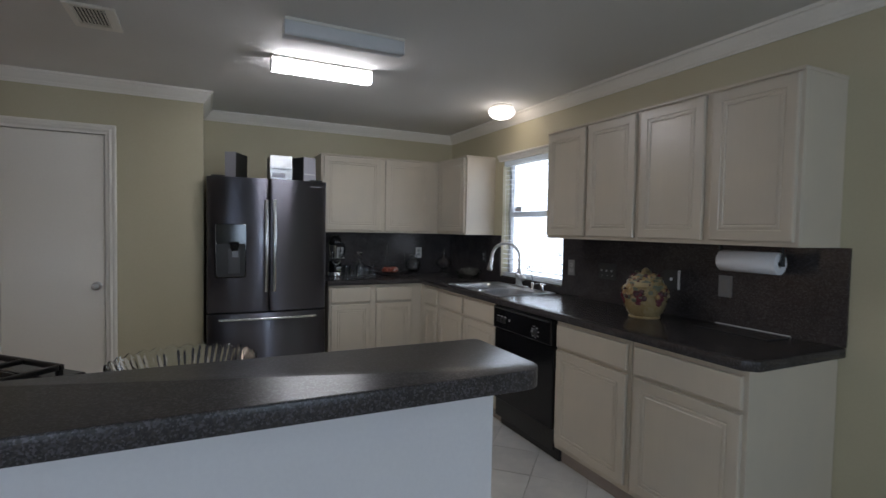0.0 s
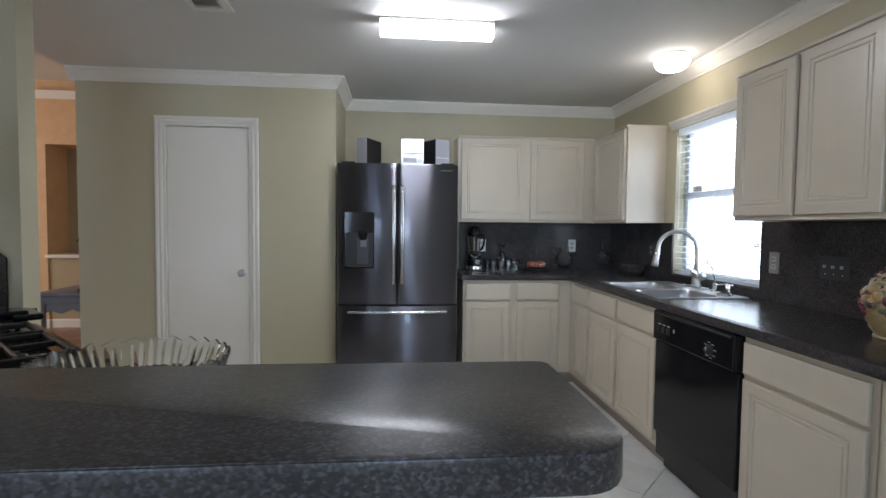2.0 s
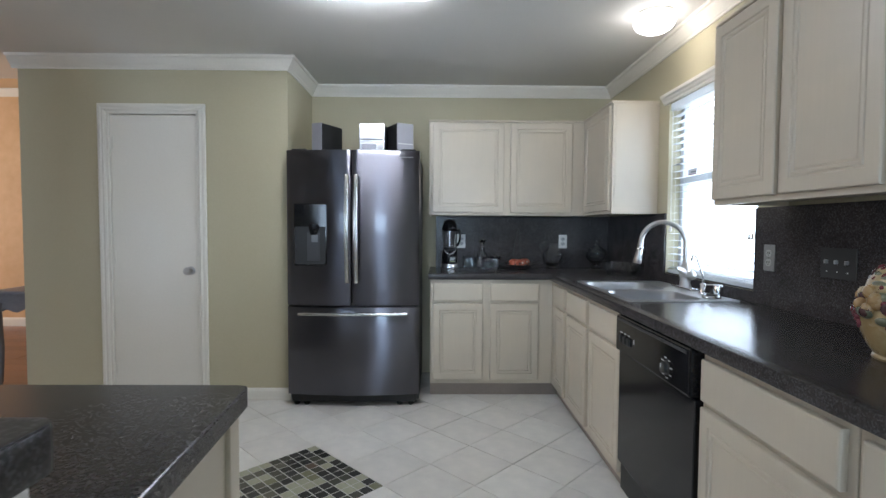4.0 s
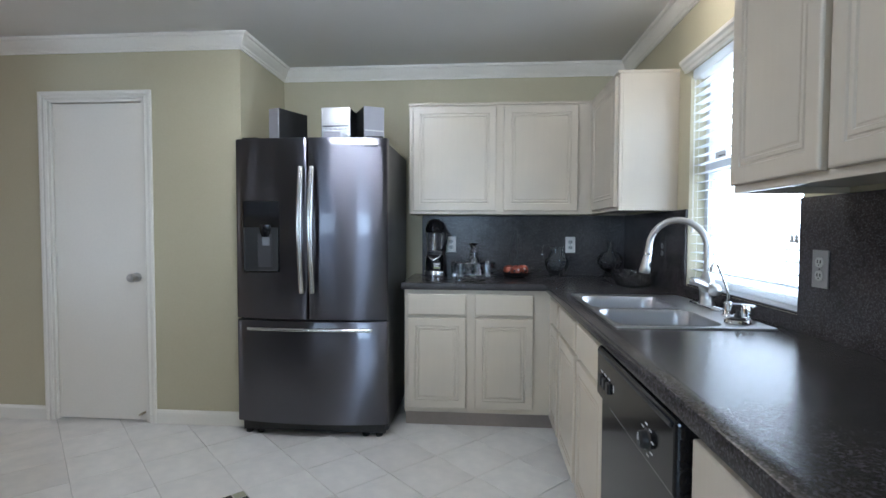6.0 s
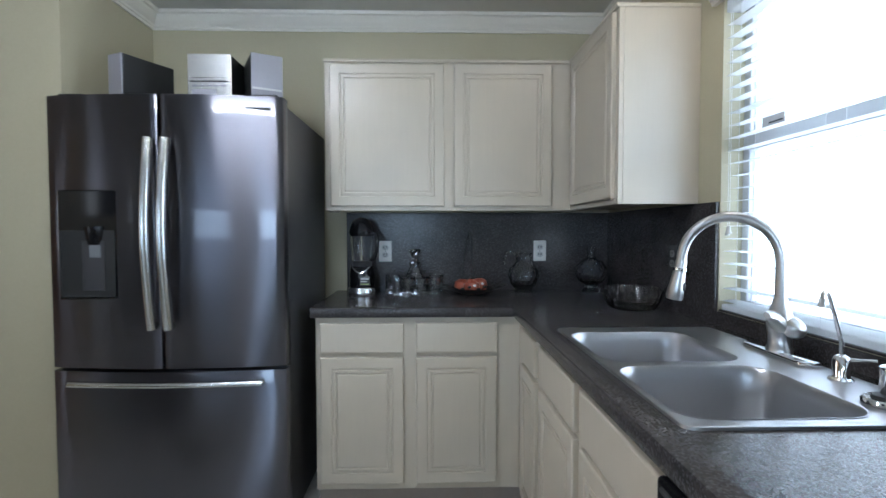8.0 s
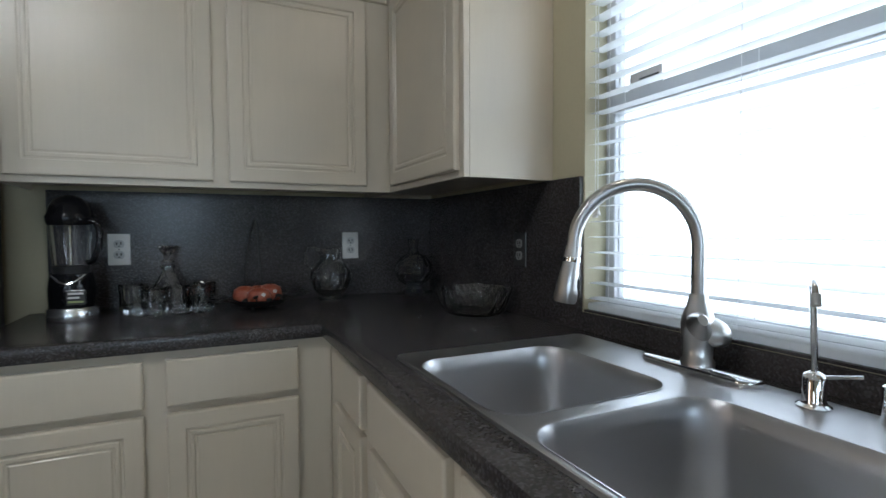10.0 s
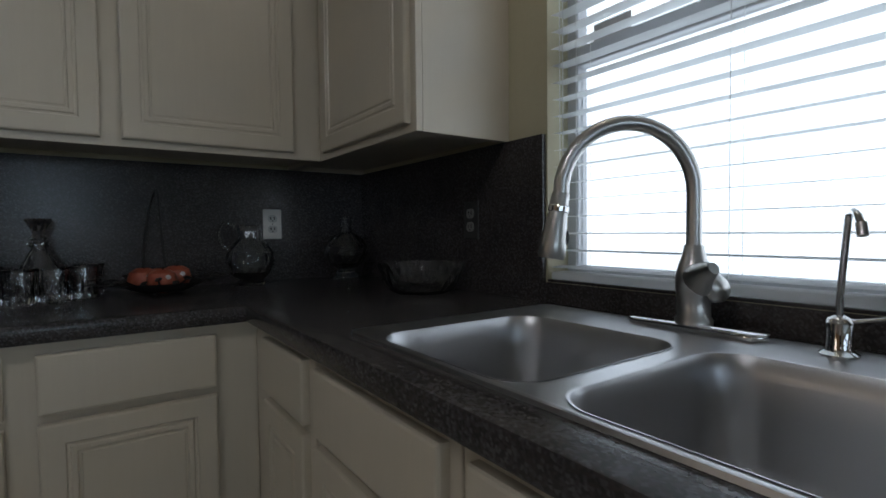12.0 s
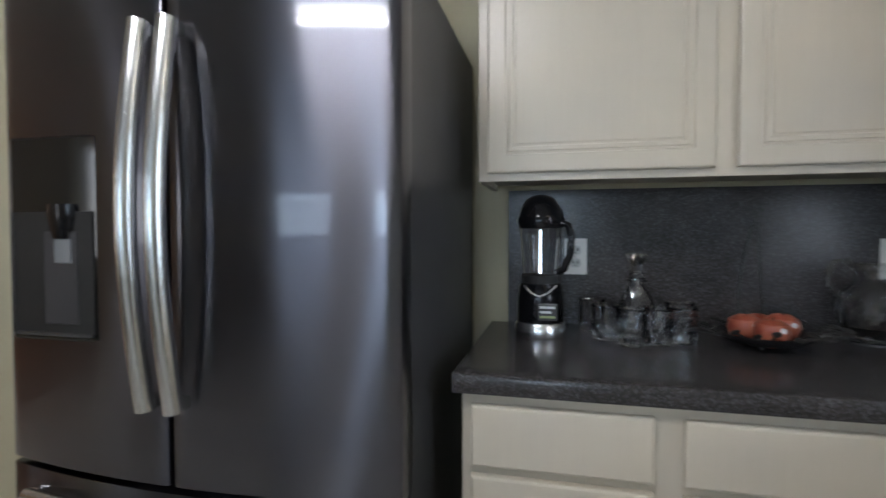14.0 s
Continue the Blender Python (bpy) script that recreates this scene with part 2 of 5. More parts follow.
M_PLUM = two_scale("glazed_plum", (0.05, 0.025, 0.03), (0.11, 0.05, 0.05), 25, 80, 0.25, relief=0.05)
M_BLOSSOM = two_scale("glazed_blossom", (0.42, 0.34, 0.20), (0.56, 0.47, 0.30), 25, 90, 0.3, relief=0.1)
M_PEAR = two_scale("glazed_pear", (0.33, 0.20, 0.085), (0.45, 0.30, 0.14), 20, 80, 0.28, relief=0.05)
M_PAPER = two_scale("paper_towel", (0.74, 0.75, 0.78), (0.80, 0.81, 0.83), 6, 160, 0.9, relief=0.3)
M_SPK = two_scale("silver_speaker_shell", (0.30, 0.30, 0.33), (0.34, 0.34, 0.37), 5, 120, 0.4, metal=0.3, relief=0.05)
M_SILVER = brushed("silver_stereo_face", (0.80, 0.80, 0.80), 0.25, (0.1, 1, 1))
M_TABLE = two_scale("blue_grey_table_paint", (0.17, 0.175, 0.21), (0.22, 0.225, 0.26), 4, 40, 0.45, relief=0.15)
M_BRASS = plain("aged_brass", (0.42, 0.36, 0.27), 0.25, 1.0)
M_SIDING = two_scale("neighbour_siding", (0.80, 0.80, 0.80), (0.86, 0.86, 0.85), 0.6, 12, 0.7, relief=0.1)
M_ROOF = two_scale("neighbour_shingle", (0.16, 0.14, 0.13), (0.24, 0.21, 0.2), 2, 20, 0.9, relief=0.3)
M_GRASS = two_scale("pale_paving", (0.48, 0.47, 0.45), (0.58, 0.57, 0.54), 2, 60, 0.9, relief=0.4)
M_GREYWIN = plain("neighbour_window_glass", (0.25, 0.29, 0.32), 0.1)


# ---------------------------------------------------------------- mesh helpers
def link(name, bm, material, smooth=False):
    me = bpy.data.meshes.new(name)
    bmesh.ops.recalc_face_normals(bm, faces=bm.faces[:])
    bm.to_mesh(me)
    bm.free()
    me.materials.append(material)
    if smooth:
        for poly in me.polygons:
            poly.use_smooth = True
        me.set_sharp_from_angle(angle=radians(38))
    return new(name, me)


def part(name, bm, material, parent, label="", smooth=False):
    ob = link(name, bm, material, smooth)
    ob.parent = parent
    return tagged(ob, label) if label else ob


def thing(name, m, label, category, group="", kind=""):
    ob = new(name)
    ob.empty_display_size = 0.05
    ob.matrix_world = m
    return tagged(ob, label, category, group, kind)


def box(lo, hi, bevel=0.0, segments=2, bm=None):
    """A box between two corners, joined to bm if one is given."""
    own = bmesh.new()
    bmesh.ops.create_cube(own, size=1)
    lo, hi = Vector(lo), Vector(hi)
    for v in own.verts:
        v.co = Vector([lo[i] + (v.co[i] + 0.5) * (hi[i] - lo[i]) for i in range(3)])
    if bevel:
        bmesh.ops.bevel(own, geom=own.edges[:], offset=bevel, segments=segments, profile=0.5, affect="EDGES")
    if bm is None:
        return own
    return join(bm, own)


def join(bm, own, m=None):
    if m is not None:
        own.transform(m)
    me = bpy.data.meshes.new("tmp")
    own.to_mesh(me)
    own.free()
    bm.from_mesh(me)
    bpy.data.meshes.remove(me)
    return bm


def lathe(profile, n=32, bm=None, flute=None):
    """A turned body: profile of (radius, height) pairs. flute(angle, i) scales the radius."""
    own = bmesh.new()
    rings = []
    for i, (r, z) in enumerate(profile):
        if r < 1e-5:
            rings.append([own.verts.new((0, 0, z))])
            continue
        ring = []
        for k in range(n):
            a = 2 * math.pi * k / n
            f = flute(a, i) if flute else (1.0, 0.0)
            ring.append(own.verts.new((r * f[0] * math.cos(a), r * f[0] * math.sin(a), z + f[1])))
        rings.append(ring)
    for a, b in zip(rings, rings[1:]):
        for k in range(n):
            k2 = (k + 1) % n
            if len(a) == 1 and len(b) == 1:
                continue
            if len(a) == 1:
                own.faces.new((a[0], b[k], b[k2]))
            elif len(b) == 1:
                own.faces.new((a[k], a[k2], b[0]))
            else:
                own.faces.new((a[k], a[k2], b[k2], b[k]))
    if bm is None:
        return own
    return join(bm, own)


def tube(points, radius, n=10, bm=None, caps=True, flat=1.0):
    """A round bar along points; radius may be one number or one for each point."""
    own = bmesh.new()
    pts = [Vector(p) for p in points]
    radii = radius if isinstance(radius, (list, tuple)) else [radius] * len(pts)
    ref = None
    rings = []
    for i, p in enumerate(pts):
        d = (pts[min(i + 1, len(pts) - 1)] - pts[max(i - 1, 0)]).normalized()
        if ref is None:
            ref = d.orthogonal().normalized()
        ref = (ref - d * ref.dot(d)).normalized()
        side = d.cross(ref)
        rings.append([own.verts.new(p + radii[i] * (math.cos(2 * math.pi * k / n) * ref + flat * math.sin(2 * math.pi * k / n) * side)) for k in range(n)])
    for a, b in zip(rings, rings[1:]):
        for k in range(n):
            own.faces.new((a[k], a[(k + 1) % n], b[(k + 1) % n], b[k]))
    if caps:
        own.faces.new(rings[0][::-1])
        own.faces.new(rings[-1])
    if bm is None:
        return own
    return join(bm, own)


def prism(outline, z0, z1, bevel=0.0, bm=None):
    """An outline of (x, y) drawn up from z0 to z1."""
    own = bmesh.new()
    low = [own.verts.new((x, y, z0)) for x, y in outline]
    top = [own.verts.new((x, y, z1)) for x, y in outline]
    own.faces.new(low[::-1])
    own.faces.new(top)
    for i in range(len(outline)):
        j = (i + 1) % len(outline)
        own.faces.new((low[i], low[j], top[j], top[i]))
    if bevel:
        bmesh.ops.recalc_face_normals(own, faces=own.faces[:])
        bmesh.ops.bevel(own, geom=[e for e in own.edges if abs(e.verts[0].co.z - e.verts[1].co.z) < 1e-6], offset=bevel, segments=2, profile=0.5, affect="EDGES")
    if bm is None:
        return own
    return join(bm, own)


def sweep(path, profile, closed=False):
    """A moulding: profile of (out, z) drawn along a path of (x, y), with mitred corners; out lies to the right of the way."""
    own = bmesh.new()
    rings = []
    pts = [Vector((x, y)) for x, y in path]
    for i, p in enumerate(pts):
        d1 = (p - pts[i - 1]).normalized() if i else None
        d2 = (pts[i + 1] - p).normalized() if i + 1 < len(pts) else None
        d1, d2 = d1 or d2, d2 or d1
        n1, n2 = Vector((d1.y, -d1.x)), Vector((d2.y, -d2.x))
        mitre = (n1 + n2) / (1 + n1.dot(n2))
        rings.append([own.verts.new((p.x + mitre.x * o, p.y + mitre.y * o, z)) for o, z in profile])
    for a, b in zip(rings, rings[1:]):
        for k in range(len(profile) - 1):
            own.faces.new((a[k], a[k + 1], b[k + 1], b[k]))
    own.faces.new(rings[0])
    own.faces.new(rings[-1][::-1])
    return own


def rounded(x0, x1, y0, y1, r, n=6):
    """The outline of a rectangle with rounded corners."""
    pts = []
    for cx, cy, a0 in ((x1 - r, y1 - r, 0), (x0 + r, y1 - r, 90), (x0 + r, y0 + r, 180), (x1 - r, y0 + r, 270)):
        for k in range(n + 1):
            a = radians(a0 + 90 * k / n)
            pts.append((cx + r * math.cos(a), cy + r * math.sin(a)))
    return pts


def ellipsoid(c, r, bm=None, m=None, u=14, v=9):
    own = bmesh.new()
    bmesh.ops.create_uvsphere(own, u_segments=u, v_segments=v, radius=1)
    own.transform(Matrix.Translation(c) @ (m or Matrix()) @ Matrix.Diagonal((*r, 1)))
    if bm is None:
        return own
    return join(bm, own)


def panel_front(w, h, t, grooves):
    """A cabinet front facing -y, its lower left corner at the origin, its face at y = 0."""
    own = bmesh.new()
    rings = []
    for inset, y in [(0, t), (0, 0.005), (0.002, 0.0015), (0.006, 0)] + grooves:
        rings.append([own.verts.new(c) for c in ((inset, y, inset), (w - inset, y, inset), (w - inset, y, h - inset), (inset, y, h - inset))])
    for a, b in zip(rings, rings[1:]):
        for k in range(4):
            own.faces.new((a[k], a[(k + 1) % 4], b[(k + 1) % 4], b[k]))
    own.faces.new(rings[0][::-1])
    own.faces.new(rings[-1])
    return own


DOOR_GROOVES = [(0.046, 0.0), (0.049, 0.0045), (0.054, 0.0045), (0.057, 0.001), (0.066, 0.001), (0.069, 0.0055), (0.073, 0.0055), (0.076, 0.003)]
FACE_BACK, FACE_LEFT = pose(0, 0, 0), pose(0, 0, 0, 0, 0, -90)


# ---------------------------------------------------------------- the large structure
CEIL, BACK, EAST, PANTRY = 2.41, 0.0, 0.0, -0.684
WIN_Y0, WIN_Y1, WIN_Z0, WIN_Z1 = -1.957, -1.072, 0.958, 2.02


def setting(name, bm, material, label, smooth=False):
    ob = link(name, bm, material, smooth)
    return tagged(ob, label, name.split("_")[0], kind="structure")


def pierced(name, lo, hi, holes, axis, material, label):
    """A straight wall from lo to hi with right-angled openings (a0, a1, z0, z1) along axis 0 or 1."""
    bm = bmesh.new()
    cuts = sorted(holes)
    at = lo[axis]
    for a0, a1, z0, z1 in cuts:
        for p, q, za, zb in ((at, a0, lo[2], hi[2]), (a0, a1, lo[2], z0), (a0, a1, z1, hi[2])):
            if q - p > 1e-4 and zb - za > 1e-4:
                l, h = list(lo), list(hi)
                l[axis], h[axis], l[2], h[2] = p, q, za, zb
                box(l, h, bm=bm)
        at = a1
    l, h = list(lo), list(hi)
    l[axis] = at
    box(l, h, bm=bm)
    return setting(name, bm, material, label)


floor = setting("floor", box((-4.4, -8.0, -0.1), (0.0, 0.0, -0.005)), M_GROUT, "pale ceramic tile floor laid on the diagonal")
floor_living = setting("floor_living", box((-9.0, -8.0, -0.1), (-4.4, 1.9, -0.012)), M_SUB, "reddish wooden plank floor of the living room")
setting("wall_north", box((-2.5, 0.0, 0.0), (0.12, 0.12, CEIL)), M_WALL, "olive painted kitchen wall behind the refrigerator")
pierced("wall_east", (0.0, -8.12, 0.0), (0.12, 0.0, CEIL), [(WIN_Y0, WIN_Y1, WIN_Z0, WIN_Z1)], 1, M_WALL, "olive painted wall with the sink window")
pierced("wall_pantry", (-4.36, PANTRY, 0.0), (-2.5, PANTRY + 0.1, CEIL), [(-3.762, -3.122, 0.0, 2.035)], 0, M_WALL, "olive painted pantry wall with a narrow door")
setting("wall_pantry_side", box((-2.6, PANTRY + 0.1, 0.0), (-2.5, 0.12, CEIL)), M_WALL, "short olive return wall beside the refrigerator")
setting("wall_pantry_west", box((-4.36, PANTRY + 0.1, 0.0), (-4.26, 2.0, 3.0)), M_WALL, "olive wall on the far side of the pantry")
setting("wall_partition", box((-4.2, -2.16, 0.0), (-3.71, -2.05, CEIL)), M_WALL, "olive painted end of a partition wall")
# two unseen walls, cut down so that rear light reaches the partition
setting("wall_corner", box((-4.2, -3.9, 0.0), (-4.1, -2.16, 1.05)), M_WALL, "unseen olive wall behind the corner range, kept low for light")
setting("wall_peninsula", box((-3.55, -3.9, 0.0), (-2.98, -3.78, CEIL)), M_WALL, "olive wall above the end of the bar")
setting("wall_half", box((-2.98, -3.912, 0.0), (-1.814, -3.745, 1.023), 0.004), M_HALF, "white painted half wall under the bar")
bm = box((-4.4, -8.12, CEIL), (0.12, 0.12, CEIL + 0.1))
box((-4.4, -8.12, CEIL + 0.1), (-4.36, PANTRY + 0.2, 3.0), bm=bm)
setting("ceiling", bm, M_CEIL, "grey-white lightly textured kitchen ceiling")
setting("ceiling_living", box((-9.1, -8.12, 3.0), (-4.26, 2.1, 3.1)), M_CEIL, "higher pale ceiling of the living room")
pierced("wall_rear", (-9.1, -8.12, 0.0), (0.0, -8.0, 3.0), [(-4.7, -3.1, 0.98, 2.06), (-1.9, -1.2, 0.98, 2.06)], 0, M_WALL, "olive rear wall with two windows")
# both openings are unseen, added to go with the fill lamps
pierced("wall_west", (-9.12, -8.0, 0.0), (-9.0, 2.0, 3.0), [(-7.4, -5.2, 0.65, 2.6), (-0.5, 0.9, 0.9, 2.5)], 1, M_PEACH, "peach painted wall with two unseen openings added for fill light")
bm = bmesh.new()
box((-9.0, 1.9, 0.0), (-6.28, 2.5, 3.0), bm=bm)
box((-6.28, 1.9, 2.24), (-4.26, 2.5, 3.0), bm=bm)
setting("wall_living", bm, M_PEACH, "peach sponge-painted living room wall")
bm = box((-6.28, 2.3, 0.0), (-4.26, 2.5, 2.24))
box((-6.28, 1.92, 0.0), (-4.26, 2.3, 0.86), bm=bm)
setting("wall_niche", bm, M_NICHE, "tan recess in the living room wall")
setting("trim_niche", box((-6.30, 1.87, 0.86), (-4.26, 2.3, 0.90), 0.006), M_TRIM, "white ledge along the recess")

CROWN = [(0, 2.322), (0.009, 2.322), (0.011, 2.333), (0.017, 2.337), (0.021, 2.346), (0.034, 2.360), (0.049, 2.381), (0.053, 2.391), (0.066, 2.394), (0.069, 2.4095), (0, 2.4095)]
setting("trim_crown", sweep([(-4.395, PANTRY), (-2.5, PANTRY), (-2.5, BACK), (EAST, BACK), (EAST, -8.0)], CROWN), M_TRIM, "white crown moulding under the ceiling")
setting("trim_crown_partition", sweep([(-4.09, -2.16), (-3.71, -2.16), (-3.71, -2.05), (-4.2, -2.05)], CROWN), M_TRIM, "white crown moulding round the partition end")
bm = sweep([(-9.0, 1.9), (-4.36, 1.9)], [(o, z + 0.46) for o, z in CROWN])
setting("trim_crown_living", bm, M_TRIM, "white moulding along the living room wall")
BASE = [(0, 0.0), (0.014, 0.0), (0.014, 0.07), (0.010, 0.082), (0.004, 0.088), (0, 0.088)]
setting("baseboard", sweep([(-4.36, PANTRY), (-3.816, PANTRY)], BASE), M_TRIM, "white baseboard beside the pantry door")
setting("baseboard_pantry", sweep([(-3.068, PANTRY), (-2.5, PANTRY), (-2.5, -0.02)], BASE), M_TRIM, "white baseboard between door and refrigerator")
setting("baseboard_east", sweep([(0.0, -3.86), (0.0, -8.0)], BASE), M_TRIM, "white baseboard along the wall")
setting("baseboard_living", sweep([(-9.0, 1.9), (-6.28, 1.9), (-6.28, 1.92), (-4.36, 1.92)], [(o, z * 1.2) for o, z in BASE]), M_TRIM, "white baseboard of the living room")
setting("ground", box((0.12, -40, -0.5), (80, 60, -0.4)), M_GRASS, "sunlit pale paving outside the window")


# ---------------------------------------------------------------- splashback and worktops
SPL = 0.012
splash = thing("splashback", pose(0, 0, 0), "dark granite-pattern laminate splashback above the worktop", "splashback", kind="structure")
for lo, hi in (((-1.462, -SPL, 0.907), (-SPL, 0.0, 1.336)), ((-SPL, -1.066, 0.907), (0.0, 0.0, 1.336)),
               ((-SPL, -1.963, 0.907), (0.0, -1.066, 0.957)), ((-SPL, -3.842, 0.907), (0.0, -1.963, 1.336))):
    part("panel", box(lo, hi), M_LAM, splash)


def nosing(path, z_top, thick):
    """The rounded front edge of a worktop; the room lies to the right of the path."""
    prof = [(-0.05, z_top - 0.0004), (-0.006, z_top - 0.0004), (-0.002, z_top - 0.002), (0, z_top - 0.006), (0, z_top - thick + 0.004), (-0.003, z_top - thick), (-0.05, z_top - thick)]
    return sweep(path, prof)


SINK_X0, SINK_X1, SINK_Y0, SINK_Y1 = -0.582, -0.062, -1.968, -1.125
counter = thing("worktop", pose(0, 0, 0), "dark speckled granite-pattern laminate worktop over the base cabinets", "worktop")
TOPZ, TH = 0.907, 0.042
for lo, hi in (((-1.515, -0.60), (-0.60, -SPL)), ((-0.60, SINK_Y1 - 0.02), (-SPL, -SPL)), ((-0.60, SINK_Y0 + 0.02), (SINK_X0 + 0.02, SINK_Y1 - 0.02)),
               ((SINK_X1 - 0.02, SINK_Y0 + 0.02), (-SPL, SINK_Y1 - 0.02)), ((-0.60, -3.80), (-SPL, SINK_Y0 + 0.02))):
    part("slab", box((*lo, TOPZ - TH), (*hi, TOPZ)), M_LAM, counter)
part("front_edge", nosing([(-1.515, -0.05), (-1.515, -0.645)][1:] + [(-0.645, -0.645), (-0.645, -3.80), (-0.60, -3.845), (-SPL, -3.845)], TOPZ, TH), M_LAM, counter, smooth=True)

pen = thing("peninsula_worktop", pose(0, 0, 0), "dark laminate worktop on the kitchen side of the bar", "worktop")
part("top", prism([(-1.795, -3.743), (-1.836, -3.178), (-1.842, -3.162), (-1.858, -3.155), (-2.90, -3.155), (-3.32, -3.70), (-3.32, -3.77), (-2.982, -3.77), (-2.982, -3.743)], TOPZ - TH, TOPZ, 0.004), M_LAM, pen)
corner_top = thing("corner_worktop", pose(0, 0, 0), "dark laminate worktop between range and partition wall", "worktop")
part("top", prism([(-3.47, -2.66), (-3.60, -2.50), (-3.64, -2.175), (-4.09, -2.175), (-4.09, -3.30), (-3.88, -3.05)], TOPZ - TH, TOPZ, 0.004), M_LAM, corner_top)
bm = bmesh.new()
own = prism([(-4.09, 0.907), (-3.77, 0.907), (-3.77, 1.13), (-3.87, 1.21), (-4.09, 1.21)], 0, 0.012)
join(bm, own, Matrix.Translation((0, -2.162, 0)) @ pose(0, 0, 0, 90))
part("upstand", bm, M_LAM, corner_top)

bar = thing("bar_top", pose(0, 0, 0), "raised dark speckled laminate bar top with rounded corners", "bar")
out = []
for cx, cy, r, a0 in ((-1.797, -3.772, 0.02, 0), (-3.02, -3.772, 0.02, 90), (-3.02, -4.065, 0.02, 180), (-1.837, -4.025, 0.06, 270)):
    for k in range(7):
        a = radians(a0 + 15 * k)
        out.append((cx + r * math.cos(a), cy + r * math.sin(a)))
# the bar butts against the wall above it
out = [(max(x, -2.977), y) for x, y in out]
out = [q for i, q in enumerate(out) if i == 0 or q != out[i - 1]]
part("edge_band", prism(out, 1.025, 1.0685, 0.003), M_BAR, bar, "speckled laminate edge band", smooth=True).data.set_sharp_from_angle(angle=radians(32))
mid_x, mid_y = -2.377, -3.92
part("top_sheet", prism([(mid_x + (x - mid_x) * 0.999, mid_y + (y - mid_y) * 0.994) for x, y in out], 1.0683, 1.070, 0.0008), M_BAR, bar, smooth=True).data.set_sharp_from_angle(angle=radians(32))


# ---------------------------------------------------------------- window, blind and what lies outside
win = thing("window_1", pose(0, 0, 0), "single-hung white vinyl window above the sink", "window", kind="structure")
bm = bmesh.new()
for lo, hi in (((0.075, WIN_Y0, WIN_Z0), (0.115, WIN_Y0 + 0.035, WIN_Z1)), ((0.075, WIN_Y1 - 0.035, WIN_Z0), (0.115, WIN_Y1, WIN_Z1)),
               ((0.075, WIN_Y0 + 0.035, WIN_Z0), (0.115, WIN_Y1 - 0.035, WIN_Z0 + 0.04)), ((0.075, WIN_Y0 + 0.035, WIN_Z1 - 0.035), (0.115, WIN_Y1 - 0.035, WIN_Z1))):
    box(lo, hi, 0.003, 1, bm)
part("window_frame", bm, M_VINYL, win)
part("meeting_rail", box((0.066, WIN_Y0 + 0.035, 1.505), (0.108, WIN_Y1 - 0.035, 1.555), 0.004), M_VINYL, win)
for z0, z1 in ((WIN_Z0 + 0.04, 1.505), (1.555, WIN_Z1 - 0.035)):
    pane = part("pane", box((0.09, WIN_Y0 + 0.035, z0), (0.094, WIN_Y1 - 0.035, z1)), M_PANE, win)
    pane.visible_shadow = False
sticker = part("sticker", box((0.0885, -1.253, 1.557), (0.0896, -1.146, 1.604)), two_scale("faded_sticker_paper", (0.42, 0.40, 0.40), (0.52, 0.49, 0.48), 30, 120, 0.6, relief=0.0), pane, "faded paper sticker")
part("sticker_print", box((0.0880, -1.243, 1.566), (0.0884, -1.156, 1.572)), plain("sticker_red", (0.30, 0.16, 0.14), 0.6), pane)
part("sticker_print", box((0.0880, -1.243, 1.580), (0.0884, -1.180, 1.585)), M_PLATE_D, pane)
part("window_sill", box((0.0, WIN_Y0, 0.9575), (0.075, WIN_Y1, 0.964)), M_LAM, win)
HEAD = [(0, 2.018), (0.016, 2.018), (0.018, 2.030), (0.026, 2.036), (0.030, 2.050), (0.040, 2.058), (0.042, 2.074), (0, 2.074)]
part("head_trim", sweep([(0.0, -1.022), (0.0, -2.01)], HEAD), M_TRIM, win)

blind = thing("window_blind", pose(0.032, 0, 0), "white horizontal blind let down with its slats open", "blind")
part("head_rail", box((-0.028, WIN_Y0 + 0.008, 1.972), (0.028, WIN_Y1 - 0.008, 2.016), 0.003), M_BLIND, blind)
slat = bmesh.new()
rows = []
for k in range(7):
    a = (k / 6 - 0.5)
    rows.append([slat.verts.new((a * 0.05, y, 0.0015 * (1 - 4 * a * a))) for y in (WIN_Y0 + 0.006, WIN_Y1 - 0.006)])
for a, b in zip(rows, rows[1:]):
    slat.faces.new((a[0], b[0], b[1], a[1]))
bmesh.ops.solidify(slat, geom=slat.faces[:], thickness=0.0016)
first = part("slat", slat, M_BLIND, blind, smooth=True)
first.matrix_basis = pose(0, 0, 0.9965, 0, -4, 0)
for k in range(1, 23):
    s = new("slat", first.data)
    s.parent = blind
    s.matrix_basis = pose(0, 0, 0.9965 + 0.0425 * k, 0, -4 + random.uniform(-1.5, 1.5), random.uniform(-0.1, 0.1))
part("bottom_rail", box((-0.026, WIN_Y0 + 0.006, 0.9645), (0.026, WIN_Y1 - 0.006, 0.984), 0.004), M_BLIND, blind)
for y in (-1.87, -1.515, -1.16):
    for x in (-0.0265, 0.0265):
        part("ladder_cord", tube([(x, y, 0.985), (x, y, 1.98)], 0.0008, 5), M_BLIND, blind)
for k, (y, z) in enumerate(((-1.112, 1.245), (-1.122, 1.25))):
    cord = part("lift_cord", tube([(-0.03, y, z), (-0.031, y, 1.98)], 0.001, 5), M_BLIND, blind)
    part("tassel", join(bmesh.new(), lathe([(0, 0.03), (0.003, 0.028), (0.005, 0.012), (0.008, 0.004), (0.007, 0), (0, 0)], 10), pose(-0.03, y, z - 0.025)), M_PLASTIC, cord)
